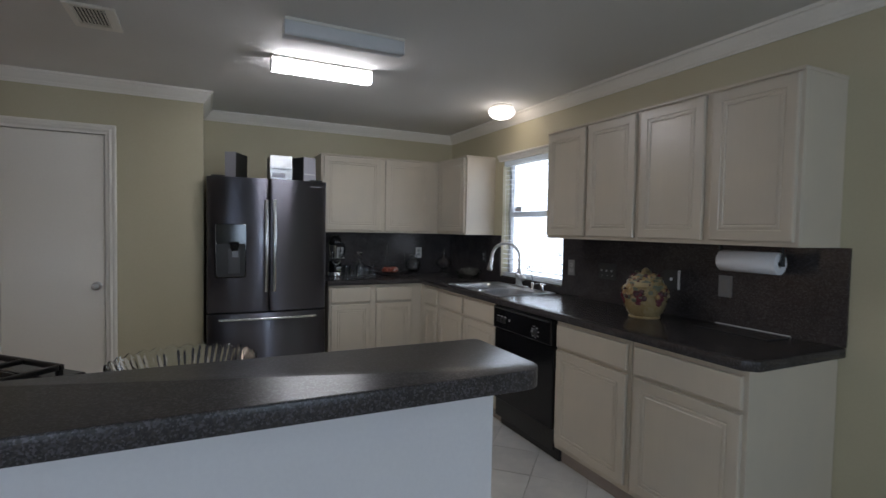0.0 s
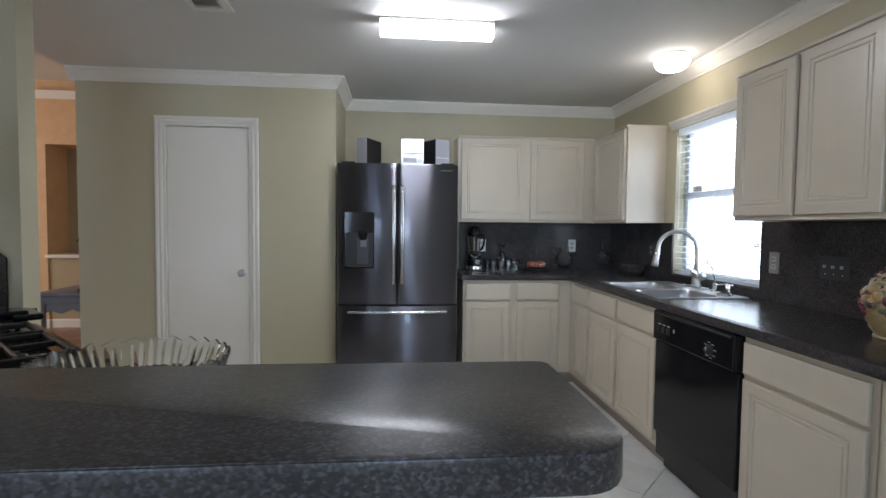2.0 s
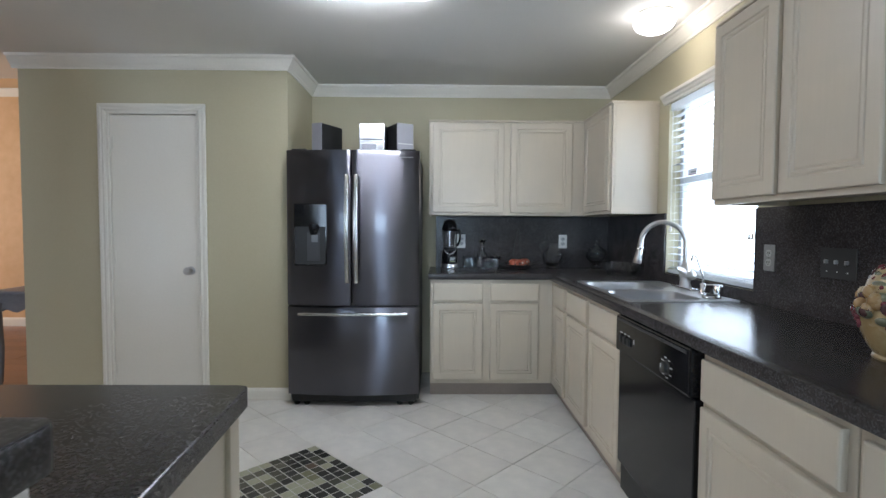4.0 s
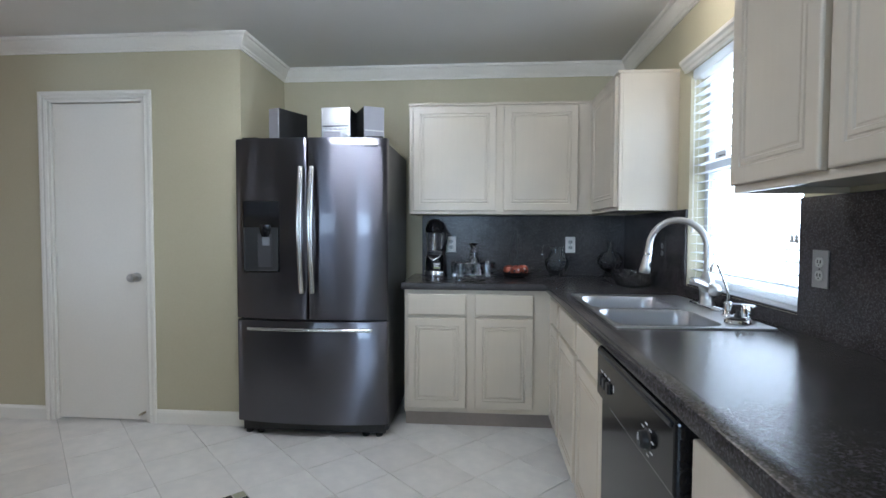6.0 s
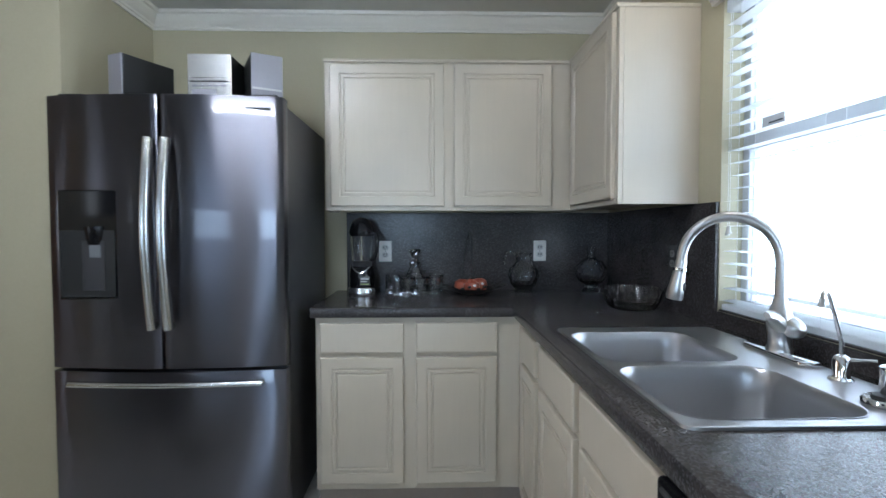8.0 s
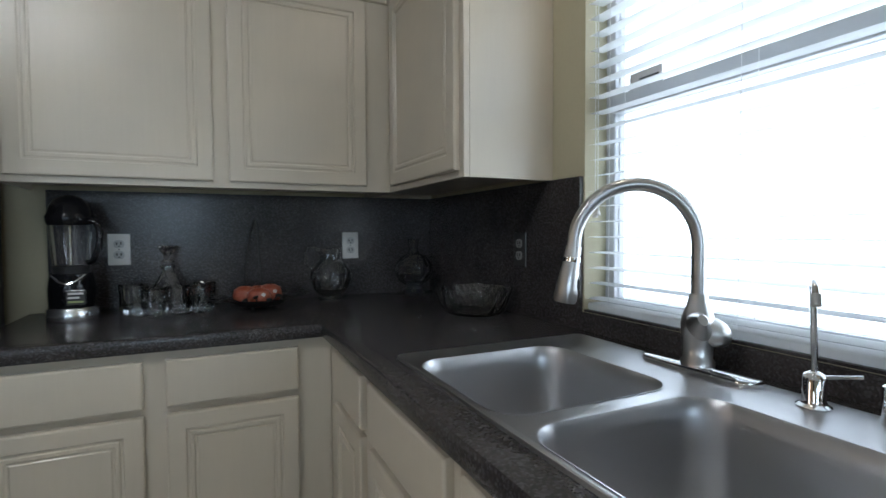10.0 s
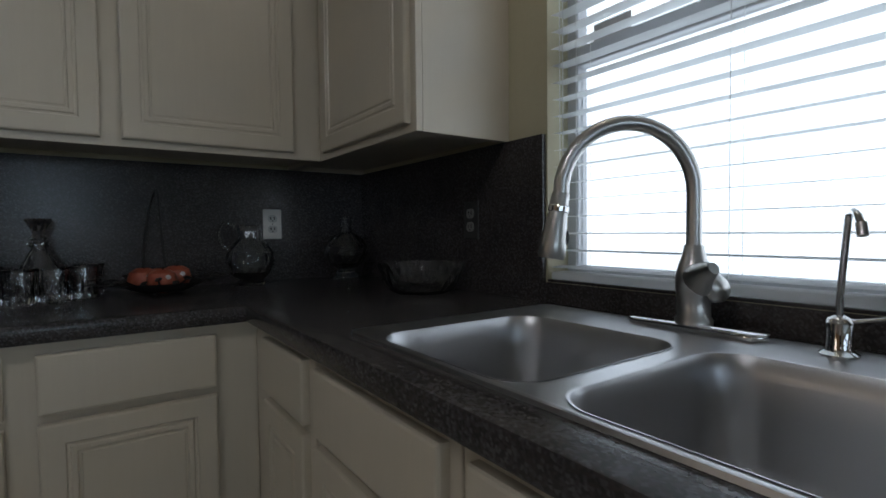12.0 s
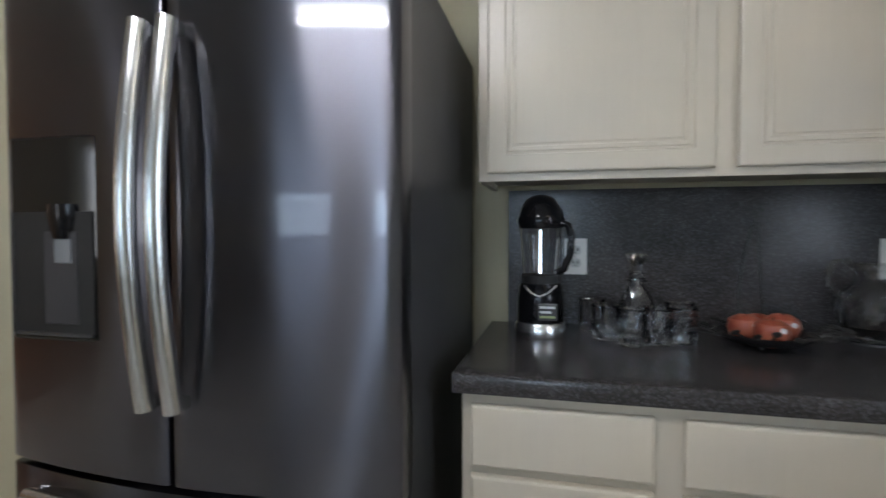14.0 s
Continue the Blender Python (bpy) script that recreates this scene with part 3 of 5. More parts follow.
for k, (y, z) in enumerate(((-1.90, 1.215), (-1.925, 1.215))):
    cord = part("tilt_cord", tube([(-0.03, y, z), (-0.031, y, 1.98)], 0.001, 5), M_BLIND, blind)
    part("tassel", join(bmesh.new(), lathe([(0, 0.03), (0.003, 0.028), (0.005, 0.012), (0.008, 0.004), (0.007, 0), (0, 0)], 10), pose(-0.03, y, z - 0.025)), M_PLASTIC, cord)

house = thing("neighbour_house", pose(2.9, 0, -0.4), "pale sided neighbouring house in full sun", "house")
bm = bmesh.new()
for k in range(46):
    box((0.0 + 0.002 * (k % 2), -9, 0.15 * k), (0.2, 12, 0.15 * k + 0.147), bm=bm)
part("wall", bm, M_SIDING, house)
part("roof", join(bmesh.new(), prism([(-0.5, 6.85), (4.0, 9.1), (4.0, 9.2), (-0.5, 7.0)], -9.5, 12.5), pose(0, 0, 0, 90) @ Matrix.Diagonal((1, 1, -1, 1))), M_ROOF, house)
w = part("window", box((-0.03, -0.80, 1.35), (0.02, 0.0, 2.2), 0.01, 1), M_VINYL, house)
part("pane", box((-0.036, -0.74, 1.41), (-0.028, -0.06, 2.14)), M_GREYWIN, w)
for name, lo, hi, label in (("window_2", (-1.9, -8.09, 0.98), (-1.2, -8.04, 2.06), "narrow white framed window in the rear wall"), ("window_3", (-4.7, -8.09, 0.98), (-3.1, -8.04, 2.06), "wide white framed window in the rear wall")):
    w = thing(name, pose(0, 0, 0), label, "window", kind="structure")
    bm = bmesh.new()
    mid = (lo[2] + hi[2]) / 2
    for a, b in (((lo[0], lo[1], lo[2]), (lo[0] + 0.06, hi[1], hi[2])), ((hi[0] - 0.06, lo[1], lo[2]), hi), ((lo[0] + 0.06, lo[1], lo[2]), (hi[0] - 0.06, hi[1], lo[2] + 0.06)),
                 ((lo[0] + 0.06, lo[1], hi[2] - 0.06), (hi[0] - 0.06, hi[1], hi[2])), ((lo[0] + 0.06, lo[1] + 0.01, mid - 0.02), (hi[0] - 0.06, hi[1] - 0.01, mid + 0.02))):
        box(a, b, bm=bm)
    part("window_frame", bm, M_VINYL, w)
    p = part("pane", box((lo[0] + 0.06, -8.068, lo[2] + 0.06), (hi[0] - 0.06, -8.064, hi[2] - 0.06)), M_PANE, w)
    p.visible_shadow = False


rear_blind = thing("window_blind", pose(-3.9, -8.0, 0), "white horizontal blind half open in the rear window", "blind")
part("head_rail", box((-0.79, -0.028, 2.02), (0.79, 0.028, 2.058), 0.003), M_BLIND, rear_blind)
rear_slat = part("slat", box((-0.79, -0.024, -0.001), (0.79, 0.024, 0.001)), M_BLIND, rear_blind)
rear_slat.matrix_basis = pose(0, 0, 1.01, 22, 0, 0)
for k in range(1, 21):
    s = new("slat", rear_slat.data)
    s.parent = rear_blind
    s.matrix_basis = pose(0, 0, 1.01 + 0.0425 * k, 22, 0, 0)
part("bottom_rail", box((-0.79, -0.024, 0.9805), (0.79, 0.024, 0.995), 0.003), M_BLIND, rear_blind)


# ---------------------------------------------------------------- pantry door
casing = thing("door_1_casing", pose(0, 0, 0), "white moulded door casing of the pantry", "casing", kind="structure")
prof = [(0, 0), (0.010, 0), (0.014, 0.006), (0.017, 0.012), (0.012, 0.026), (0.017, 0.032), (0.019, 0.044), (0.016, 0.052), (0, 0.052)]
bm = bmesh.new()
rings = []
for x, z, sx, sz in ((-3.762, 0.0, -1, 0), (-3.762, 2.035, -1, 1), (-3.122, 2.035, 1, 1), (-3.122, 0.0, 1, 0)):
    rings.append([bm.verts.new((x + sx * w, PANTRY - o, z + sz * w)) for o, w in prof])
for a, b in zip(rings, rings[1:]):
    for k in range(len(prof) - 1):
        bm.faces.new((a[k], a[k + 1], b[k + 1], b[k]))
part("moulding", bm, M_TRIM, casing)
bm = box((-3.762, PANTRY - 0.002, 0.0), (-3.744, PANTRY + 0.1, 2.035))
box((-3.140, PANTRY - 0.002, 0.0), (-3.122, PANTRY + 0.1, 2.035), bm=bm)
box((-3.744, PANTRY - 0.002, 2.020), (-3.140, PANTRY + 0.1, 2.035), bm=bm)
part("jamb", bm, M_TRIM, casing)
door = thing("door_1", pose(-3.741, PANTRY + 0.012, 0), "flat off-white pantry door, shut, with a nickel knob", "door", kind="structure")
part("leaf", box((0.0, 0.0, 0.012), (0.595, 0.035, 2.014), 0.002, 1), M_DOOR, door)
for z in (0.22, 1.02, 1.82):
    h = part("hinge", tube([(-0.004, -0.012, z - 0.047), (-0.004, -0.012, z + 0.047)], 0.0095, 10), M_TRIM, door, "painted hinge")
    part("hinge_leaf", box((-0.004, -0.003, z - 0.044), (0.022, 0.001, z + 0.044)), M_TRIM, h)
knob = bmesh.new()
join(knob, lathe([(0, 0), (0.030, 0), (0.030, 0.004), (0.012, 0.009), (0.010, 0.028), (0.017, 0.036), (0.026, 0.044), (0.028, 0.054), (0.023, 0.066), (0.012, 0.071), (0, 0.072)], 20), pose(0.546, 0.0, 0.924, 90))
part("knob", knob, M_NICKEL, door, "satin nickel knob", smooth=True)
part("latch_plate", box((0.5975, 0.002, 0.895), (0.5995, 0.03, 0.955)), M_SLOT, door)
part("door_stop", join(bmesh.new(), tube([(0.58, 0, 0.06), (0.58, -0.05, 0.06)], 0.008, 8)), M_BRASS, door)


# ---------------------------------------------------------------- cabinets
def cabinet(name, m, w, depth, z0, z1, fronts, label, group, toe=False, cornice=False, toe_span=(0.0, 0.0)):
    """A cabinet unit facing -y in its own frame, its left front face corner at the origin. fronts: (kind, x0, x1, z0, z1)."""
    c = thing(name, m, label, "cabinet", group)
    if toe:
        part("body", box((0, 0, z0), (w, depth, z1), 0.0015, 1), M_WOOD, c)
    else:
        part("body", box((0.016, 0.019, z0 + 0.017), (w - 0.016, depth, z1 - 0.001)), M_WOOD, c)
        part("face_frame", box((0, 0, z0), (w, 0.0188, z1), 0.0015, 1), M_WOOD, c)
        for x in (0, w - 0.0158):
            part("end_panel", box((x, 0.019, z0), (x + 0.0158, depth, z1), 0.001, 1), M_WOOD, c)
    if toe:
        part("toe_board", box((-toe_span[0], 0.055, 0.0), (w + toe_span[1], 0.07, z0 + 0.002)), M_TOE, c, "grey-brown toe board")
    if cornice:
        part("cornice", box((-0.004, -0.012, z1 - 0.012), (w + 0.004, depth, z1 + 0.004), 0.003, 1), M_WOOD, c)
    for kind, x0, x1, a, b in fronts:
        f = part("door" if kind == "door" else "drawer_front", panel_front(x1 - x0, b - a, 0.019, DOOR_GROOVES if kind == "door" else []), M_WOOD, c)
        f.location = (x0, -0.0195, a)
    return c


UZ0, UZ1, UD0, UD1 = 1.336, 2.068, 1.357, 2.047
cabinet("wall_cabinet", pose(-1.515, -0.305, 0), 1.21, 0.304, UZ0, UZ1, [("door", 0.026, 0.582, UD0, UD1), ("door", 0.631, 1.113, UD0, UD1)],
        "pickled beige wooden wall cabinet with two panelled doors", "wall cabinets", cornice=True)
cabinet("wall_cabinet", pose(-0.305, -0.001, 0) @ FACE_LEFT, 0.930, 0.304, UZ0, UZ1, [("door", 0.355, 0.905, UD0, UD1)],
        "pickled beige corner wall cabinet beside the window", "wall cabinets", cornice=True)
cabinet("wall_cabinet", pose(-0.305, -2.145, 0) @ FACE_LEFT, 0.8095, 0.304, UZ0, UZ1, [("door", 0.012, 0.386, UD0, UD1), ("door", 0.412, 0.792, UD0, UD1)],
        "pickled beige wall cabinet with two doors beside the window", "wall cabinets", cornice=True)
cabinet("wall_cabinet", pose(-0.305, -2.955, 0) @ FACE_LEFT, 0.842, 0.304, UZ0, UZ1, [("door", 0.019, 0.408, UD0, UD1), ("door", 0.450, 0.827, UD0, UD1)],
        "pickled beige end wall cabinet above a paper towel roll", "wall cabinets", cornice=True)
cabinet("wall_cabinet", pose(-2.955, -3.462, 0) @ pose(0, 0, 0, 0, 0, 180), 0.60, 0.315, 1.31, 2.07, [("door", 0.02, 0.29, 1.345, 2.045), ("door", 0.31, 0.58, 1.345, 2.045)],
        "pickled beige wall cabinet beside the corner range", "wall cabinets", cornice=True)
BZ = 0.10
DR0, DR1, BD0, BD1 = 0.708, 0.838, 0.132, 0.688
cabinet("base_cabinet", pose(-1.500, -0.61, 0), 0.891, 0.59, BZ, 0.864, [("drawer", 0.021, 0.382, DR0, DR1), ("drawer", 0.436, 0.788, DR0, DR1), ("door", 0.021, 0.382, BD0, BD1), ("door", 0.436, 0.788, BD0, BD1)],
        "pickled beige base cabinet with two drawers over two doors", "base cabinets", toe=True, toe_span=(0.0, 0.068))
for y0, y1, label in ((-0.612, -1.040, "narrow pickled beige corner base cabinet"), (-1.042, -1.510, "pickled beige sink base cabinet"), (-1.512, -2.008, "pickled beige sink base cabinet beside the dishwasher")):
    a, b = {-0.612: (0.118, 0.395), -1.042: (0.030, 0.442), -1.512: (0.028, 0.480)}[y0]
    cabinet("base_cabinet", pose(-0.61, y0, 0) @ FACE_LEFT, y0 - y1 - 0.002, 0.06, BZ, 0.864, [("drawer", a, b, DR0, DR1), ("door", a, b, BD0, BD1)], label, "base cabinets", toe=True, toe_span=(0.056 if y0 == -0.612 else 0.0, 0.0))
for y0, y1, a, b in ((-2.668, -3.240, 0.014, 0.547), (-3.242, -3.815, 0.025, 0.552)):
    cabinet("base_cabinet", pose(-0.61, y0, 0) @ FACE_LEFT, y0 - y1 - 0.002, 0.607, BZ, 0.864, [("drawer", a, b, DR0, DR1), ("door", a, b, BD0, BD1)], "pickled beige base cabinet with one drawer and one door", "base cabinets", toe=True)
pc = thing("peninsula_cabinet", pose(0, 0, 0), "pickled beige base cabinet with a plain end panel under the bar", "cabinet")
part("body", box((-2.85, -3.743, 0.10), (-1.860, -3.192, 0.864), 0.002, 1), M_WOOD, pc)
part("end_stile", box((-1.8599, -3.230, 0.10), (-1.850, -3.188, 0.864), 0.001, 1), M_WOOD, pc)
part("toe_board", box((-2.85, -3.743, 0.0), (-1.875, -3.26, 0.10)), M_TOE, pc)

# ---------------------------------------------------------------- dishwasher
dw = thing("dishwasher", pose(-0.618, -2.014, 0) @ FACE_LEFT, "black dishwasher with a dial and push buttons", "dishwasher")
W = 0.648
part("tub", box((0.004, 0.02, 0.09), (W - 0.004, 0.58, 0.862)), M_BLACK_M, dw)
part("door", box((0.0, -0.016, 0.205), (W, 0.02, 0.70), 0.004), M_BLACK, dw)
part("control_panel", box((0.0, -0.034, 0.704), (W, 0.02, 0.862), 0.010, 3), M_BLACK, dw)
part("kick_plate", box((0.0, 0.0, 0.075), (W, 0.02, 0.198), 0.003, 1), M_BLACK_M, dw)
part("toe_board", box((0.0, 0.05, 0.0), (W, 0.07, 0.074)), M_BLACK_M, dw)
part("vent_lip", box((0.02, -0.038, 0.842), (W - 0.02, -0.030, 0.852), 0.002, 1), M_BLACK_M, dw)
dial = part("dial", join(bmesh.new(), lathe([(0, 0.02), (0.014, 0.02), (0.019, 0.016), (0.021, 0.003), (0.026, 0.0), (0, 0)], 24), pose(0.49, -0.034, 0.760, 90)), M_BLACK_M, dw, smooth=True)
part("pointer", box((0.488, -0.0555, 0.760), (0.492, -0.0535, 0.775)), M_PRINT, dial)
for k in range(8):
    a = radians(k * 45 + 10)
    part("dial_mark", box((0.49 + 0.036 * math.cos(a) - 0.009, -0.0352, 0.760 + 0.034 * math.sin(a) - 0.0016), (0.49 + 0.036 * math.cos(a) + 0.007, -0.0338, 0.760 + 0.034 * math.sin(a) + 0.0016)), M_PRINT, dw)
for k in range(3):
    b = part("push_button", box((0.055 + 0.042 * k, -0.043, 0.752), (0.083 + 0.042 * k, -0.032, 0.784), 0.003, 1), M_BLACK_M, dw)
    part("button_print", box((0.058 + 0.042 * k, -0.0352, 0.792), (0.080 + 0.042 * k, -0.0338, 0.797)), M_PRINT, dw)
part("lamp_print", box((0.20, -0.0352, 0.772), (0.207, -0.0338, 0.790)), M_PRINT, dw)

# ---------------------------------------------------------------- refrigerator
fr = thing("refrigerator", pose(-2.478, -0.80, 0), "black stainless french-door refrigerator with a water dispenser", "refrigerator")
FW = 0.908
part("case", box((0.006, 0.055, 0.03), (FW - 0.006, 0.76, 1.735), 0.004), M_STEEL_SIDE, fr, "dark grey steel case")


def bowed(x0, x1, z0, z1, bow, t=0.052, n=18, whole=FW):
    """A door leaf whose face bows out over the whole width of the refrigerator, with rounded upright edges."""
    bm = bmesh.new()

    def face(x):
        return -bow * (1 - ((x - whole / 2) / (whole / 2)) ** 2)
    r = 0.012
    outline = [(x1, t), (x0, t), (x0, face(x0) + r), (x0 + 0.3 * r, face(x0 + r) + 0.3 * r)]
    for k in range(n + 1):
        x = x0 + r + (x1 - x0 - 2 * r) * k / n
        outline.append((x, face(x)))
    outline += [(x1 - 0.3 * r, face(x1 - r) + 0.3 * r), (x1, face(x1) + r)]
    return prism(outline, z0, z1, 0.0025)


BOW = 0.042
HALF = 0.449
left = part("door", bowed(0.0, HALF - 0.003, 0.705, 1.757, BOW), M_STEEL, fr, smooth=True)
right = part("door", bowed(HALF + 0.003, FW, 0.705, 1.757, BOW), M_STEEL, fr, smooth=True)
drawer = part("freezer_drawer", bowed(0.0, FW, 0.085, 0.692, BOW), M_STEEL, fr, smooth=True)
part("gasket", box((0.01, 0.03, 0.685), (FW - 0.01, 0.06, 0.71)), M_BLACK_M, fr)
part("gasket", box((HALF - 0.006, 0.0, 0.71), (HALF + 0.006, 0.06, 1.74)), M_BLACK_M, fr)


def bow_handle(a, b, out):
    """A bar handle that bows out between its two ends."""
    a, b = Vector(a), Vector(b)
    pts = []
    for k in range(17):
        s = k / 16
        p = a.lerp(b, s)
        p.y -= out * (0.55 + 0.45 * math.sin(math.pi * s))
        pts.append(p)
    return pts


for x, d in ((0.425, left), (0.487, right)):
    h = part("handle", tube(bow_handle((x, -0.03, 0.865), (x, -0.03, 1.585), 0.080), 0.0175, 12, flat=0.75), M_HANDLE, d, "brushed bar handle", smooth=True)
    part("handle_foot", box((x - 0.010, -0.080, 0.864), (x + 0.010, -0.026, 0.888), 0.003, 1), M_HANDLE, d)
    part("handle_foot", box((x - 0.010, -0.080, 1.562), (x + 0.010, -0.026, 1.586), 0.003, 1), M_HANDLE, d)
part("handle", tube(bow_handle((0.085, -0.01, 0.648), (FW - 0.085, -0.01, 0.648), 0.055), 0.0125, 12, flat=0.8), M_HANDLE, drawer, "brushed bar handle", smooth=True)
for x in (0.095, FW - 0.095):
    part("handle_foot", box((x - 0.012, -0.032, 0.640), (x + 0.012, -0.002, 0.656), 0.003, 1), M_HANDLE, drawer)
disp = part("dispenser", box((0.058, -0.036, 0.975), (0.285, 0.0, 1.395), 0.006), M_DARKGLASS, left, "gloss black water dispenser")
part("recess", box((0.072, -0.0385, 0.992), (0.272, -0.035, 1.24)), M_BLACK_M, disp)
part("paddle", box((0.150, -0.0405, 1.01), (0.235, -0.0375, 1.20), 0.002, 1), M_STEEL_SIDE, disp)
part("spout", join(bmesh.new(), lathe([(0, 0), (0.022, 0.0), (0.03, 0.02), (0.036, 0.05), (0.036, 0.07), (0, 0.07)], 16), pose(0.195, -0.038, 1.185) @ Matrix.Diagonal((1, 0.35, 1, 1))), M_BLACK, disp, smooth=True)
part("chute_trim", box((0.178, -0.0425, 1.135), (0.222, -0.0395, 1.185), 0.002, 1), plain("chute_grey", (0.16, 0.17, 0.18), 0.2), disp)
part("tray_lip", box((0.075, -0.042, 0.986), (0.27, -0.036, 0.993)), M_PLATE_D, disp)
part("left_jamb", box((0.066, -0.042, 0.99), (0.071, -0.036, 1.24)), M_PLATE_D, disp)
part("badge", box((0.77, -0.0215, 1.708), (0.86, -0.0080, 1.714)), plain("badge_grey", (0.22, 0.22, 0.24), 0.4), right)
for x in (0.03, FW - 0.13):
    part("hinge_cover", box((x, 0.02, 1.735), (x + 0.10, 0.14, 1.772), 0.006), M_BLACK_M, fr)
part("base_grille", box((0.02, 0.03, 0.02), (FW - 0.02, 0.06, 0.084)), M_BLACK_M, fr)
for x in (0.05, 0.12, FW - 0.14, FW - 0.06):
    part("foot", join(bmesh.new(), lathe([(0, 0), (0.02, 0), (0.022, 0.01), (0.012, 0.02), (0.012, 0.035), (0, 0.035)], 12), pose(x, 0.045, 0.0)), M_BLACK_M, fr)
part("rear_foot", box((0.05, 0.70, 0.0), (FW - 0.05, 0.74, 0.035)), M_BLACK_M, fr)

# boxes on top of the refrigerator
for m, w, label in ((pose(-2.345, -0.63, 1.736, 0, 0, -26), 0.085, "slim silver speaker with black sides, standing on the refrigerator"), (pose(-1.735, -0.68, 1.736, 0, 0, 28), 0.125, "silver speaker with a pale stripe, standing on the refrigerator")):
    s = thing("speaker", m, label, "speaker", "stereo set")
    part("shell", box((0, 0.006, 0), (w, 0.24, 0.235), 0.002, 1), M_BLACK_M, s, "black shell")
    part("baffle", box((-0.001, 0, 0), (w + 0.001, 0.0055, 0.236), 0.002, 1), M_SPK, s, "silver front")
    if w > 0.1:
        part("stripe", box((0.004, -0.0015, 0.088), (w - 0.004, 0.0005, 0.096)), M_PRINT, s)
st = thing("mini_stereo", pose(-2.005, -0.66, 1.736), "silver compact stereo standing on the refrigerator", "stereo")
part("case", box((0.002, 0.008, 0), (0.178, 0.26, 0.232), 0.003, 1), M_BLACK_M, st, "black case")
part("face", box((0, 0, 0), (0.18, 0.0075, 0.234), 0.003, 1), M_SILVER, st, "silver face")
part("cassette_lid", box((0.02, -0.003, 0.135), (0.16, 0.001, 0.222), 0.001, 1), M_SILVER, st)
part("slot", box((0.012, -0.0012, 0.118), (0.168, 0.0005, 0.124)), M_SLOT, st)
for k in range(5):
    part("button", box((0.022 + 0.029 * k, -0.003, 0.100), (0.042 + 0.029 * k, 0.001, 0.106)), M_SPK, st)
part("display", box((0.018, -0.0012, 0.05), (0.12, 0.0005, 0.088)), M_SPK, st)
part("knob", join(bmesh.new(), lathe([(0, 0.012), (0.012, 0.012), (0.013, 0), (0, 0)], 16), pose(0.148, 0, 0.066, 90)), M_CHROME, st, smooth=True)

# ---------------------------------------------------------------- sink and taps
sink = thing("sink", pose(0, 0, 0), "stainless steel double-bowl sink set into the worktop", "sink")
BOWLS = ((-0.567, -0.205, -1.556, -1.198), (-0.567, -0.205, -1.932, -1.594))
bm = bmesh.new()
RIMZ = 0.9115
edges = []
loops = [rounded(SINK_X0 + 0.012, SINK_X1 - 0.012, SINK_Y0 + 0.012, SINK_Y1 - 0.012, 0.012)] + [rounded(*b, 0.062, 8) for b in BOWLS]
rim_rings = []
for pts in loops:
    vs = [bm.verts.new((x, y, RIMZ)) for x, y in pts]
    rim_rings.append(vs)
    edges += [bm.edges.new((vs[i], vs[(i + 1) % len(vs)])) for i in range(len(vs))]
bmesh.ops.triangle_fill(bm, use_beauty=True, use_dissolve=False, edges=edges)
lip = rim_rings[0]
for grow, z in ((0.006, RIMZ + 0.002), (0.010, RIMZ + 0.001), (0.012, 0.9073)):
    ring = [bm.verts.new((x, y, z)) for x, y in rounded(SINK_X0 + 0.012 - grow, SINK_X1 - 0.012 + grow, SINK_Y0 + 0.012 - grow, SINK_Y1 - 0.012 + grow, 0.012 + grow)]
    for i in range(len(ring)):
        j = (i + 1) % len(ring)
        bm.faces.new((lip[i], lip[j], ring[j], ring[i]))
    lip = ring
part("rim", bm, M_SINK, sink, smooth=True)
for b in BOWLS:
    bm = bmesh.new()
    x0, x1, y0, y1 = b
    last = None
    for inset, z, r in ((0.0, RIMZ, 0.062), (-0.001, RIMZ + 0.0015, 0.063), (0.002, RIMZ + 0.001, 0.061), (0.006, RIMZ - 0.006, 0.06), (0.010, RIMZ - 0.03, 0.06), (0.018, RIMZ - 0.14, 0.06), (0.026, RIMZ - 0.165, 0.06), (0.045, RIMZ - 0.180, 0.06), (0.075, RIMZ - 0.186, 0.05)):
        ring = [bm.verts.new((x, y, z)) for x, y in rounded(x0 + inset, x1 - inset, y0 + inset, y1 - inset, r, 8)]
        if last:
            for i in range(len(ring)):
                j = (i + 1) % len(ring)
                bm.faces.new((last[i], last[j], ring[j], ring[i]))
        last = ring
    bm.faces.new(last)
    bowl = part("bowl", bm, M_SINK, sink, smooth=True)
    part("drain", join(bmesh.new(), lathe([(0.042, 0.004), (0.045, 0.002), (0.045, 0), (0.03, 0.001), (0.028, -0.006), (0, -0.006)], 24), pose((x0 + x1) / 2, (y0 + y1) / 2, RIMZ - 0.1855)), M_CHROME, bowl, "chrome drain ring", smooth=True)

fa = thing("kitchen_faucet", pose(-0.092, -1.502, RIMZ), "brushed nickel pull-down faucet with a high arched neck", "faucet")
plate = [(x, y) for x, y in rounded(-0.030, 0.030, -0.124, 0.124, 0.0295, 8)]
part("base_plate", prism(plate, 0.0, 0.013, 0.005), M_CHROME, fa, smooth=True)
part("body", lathe([(0, 0.012), (0.031, 0.012), (0.031, 0.02), (0.027, 0.026), (0.027, 0.055), (0.030, 0.075), (0.031, 0.095), (0.026, 0.115), (0.019, 0.135), (0.0165, 0.15), (0, 0.15)], 28), M_NICKEL, fa, smooth=True)
d = Vector((-0.202, 0.137, 0)).normalized()
R = 0.117
pts = [(0, 0, 0.14), (0, 0, 0.2), (0, 0, 0.243)]
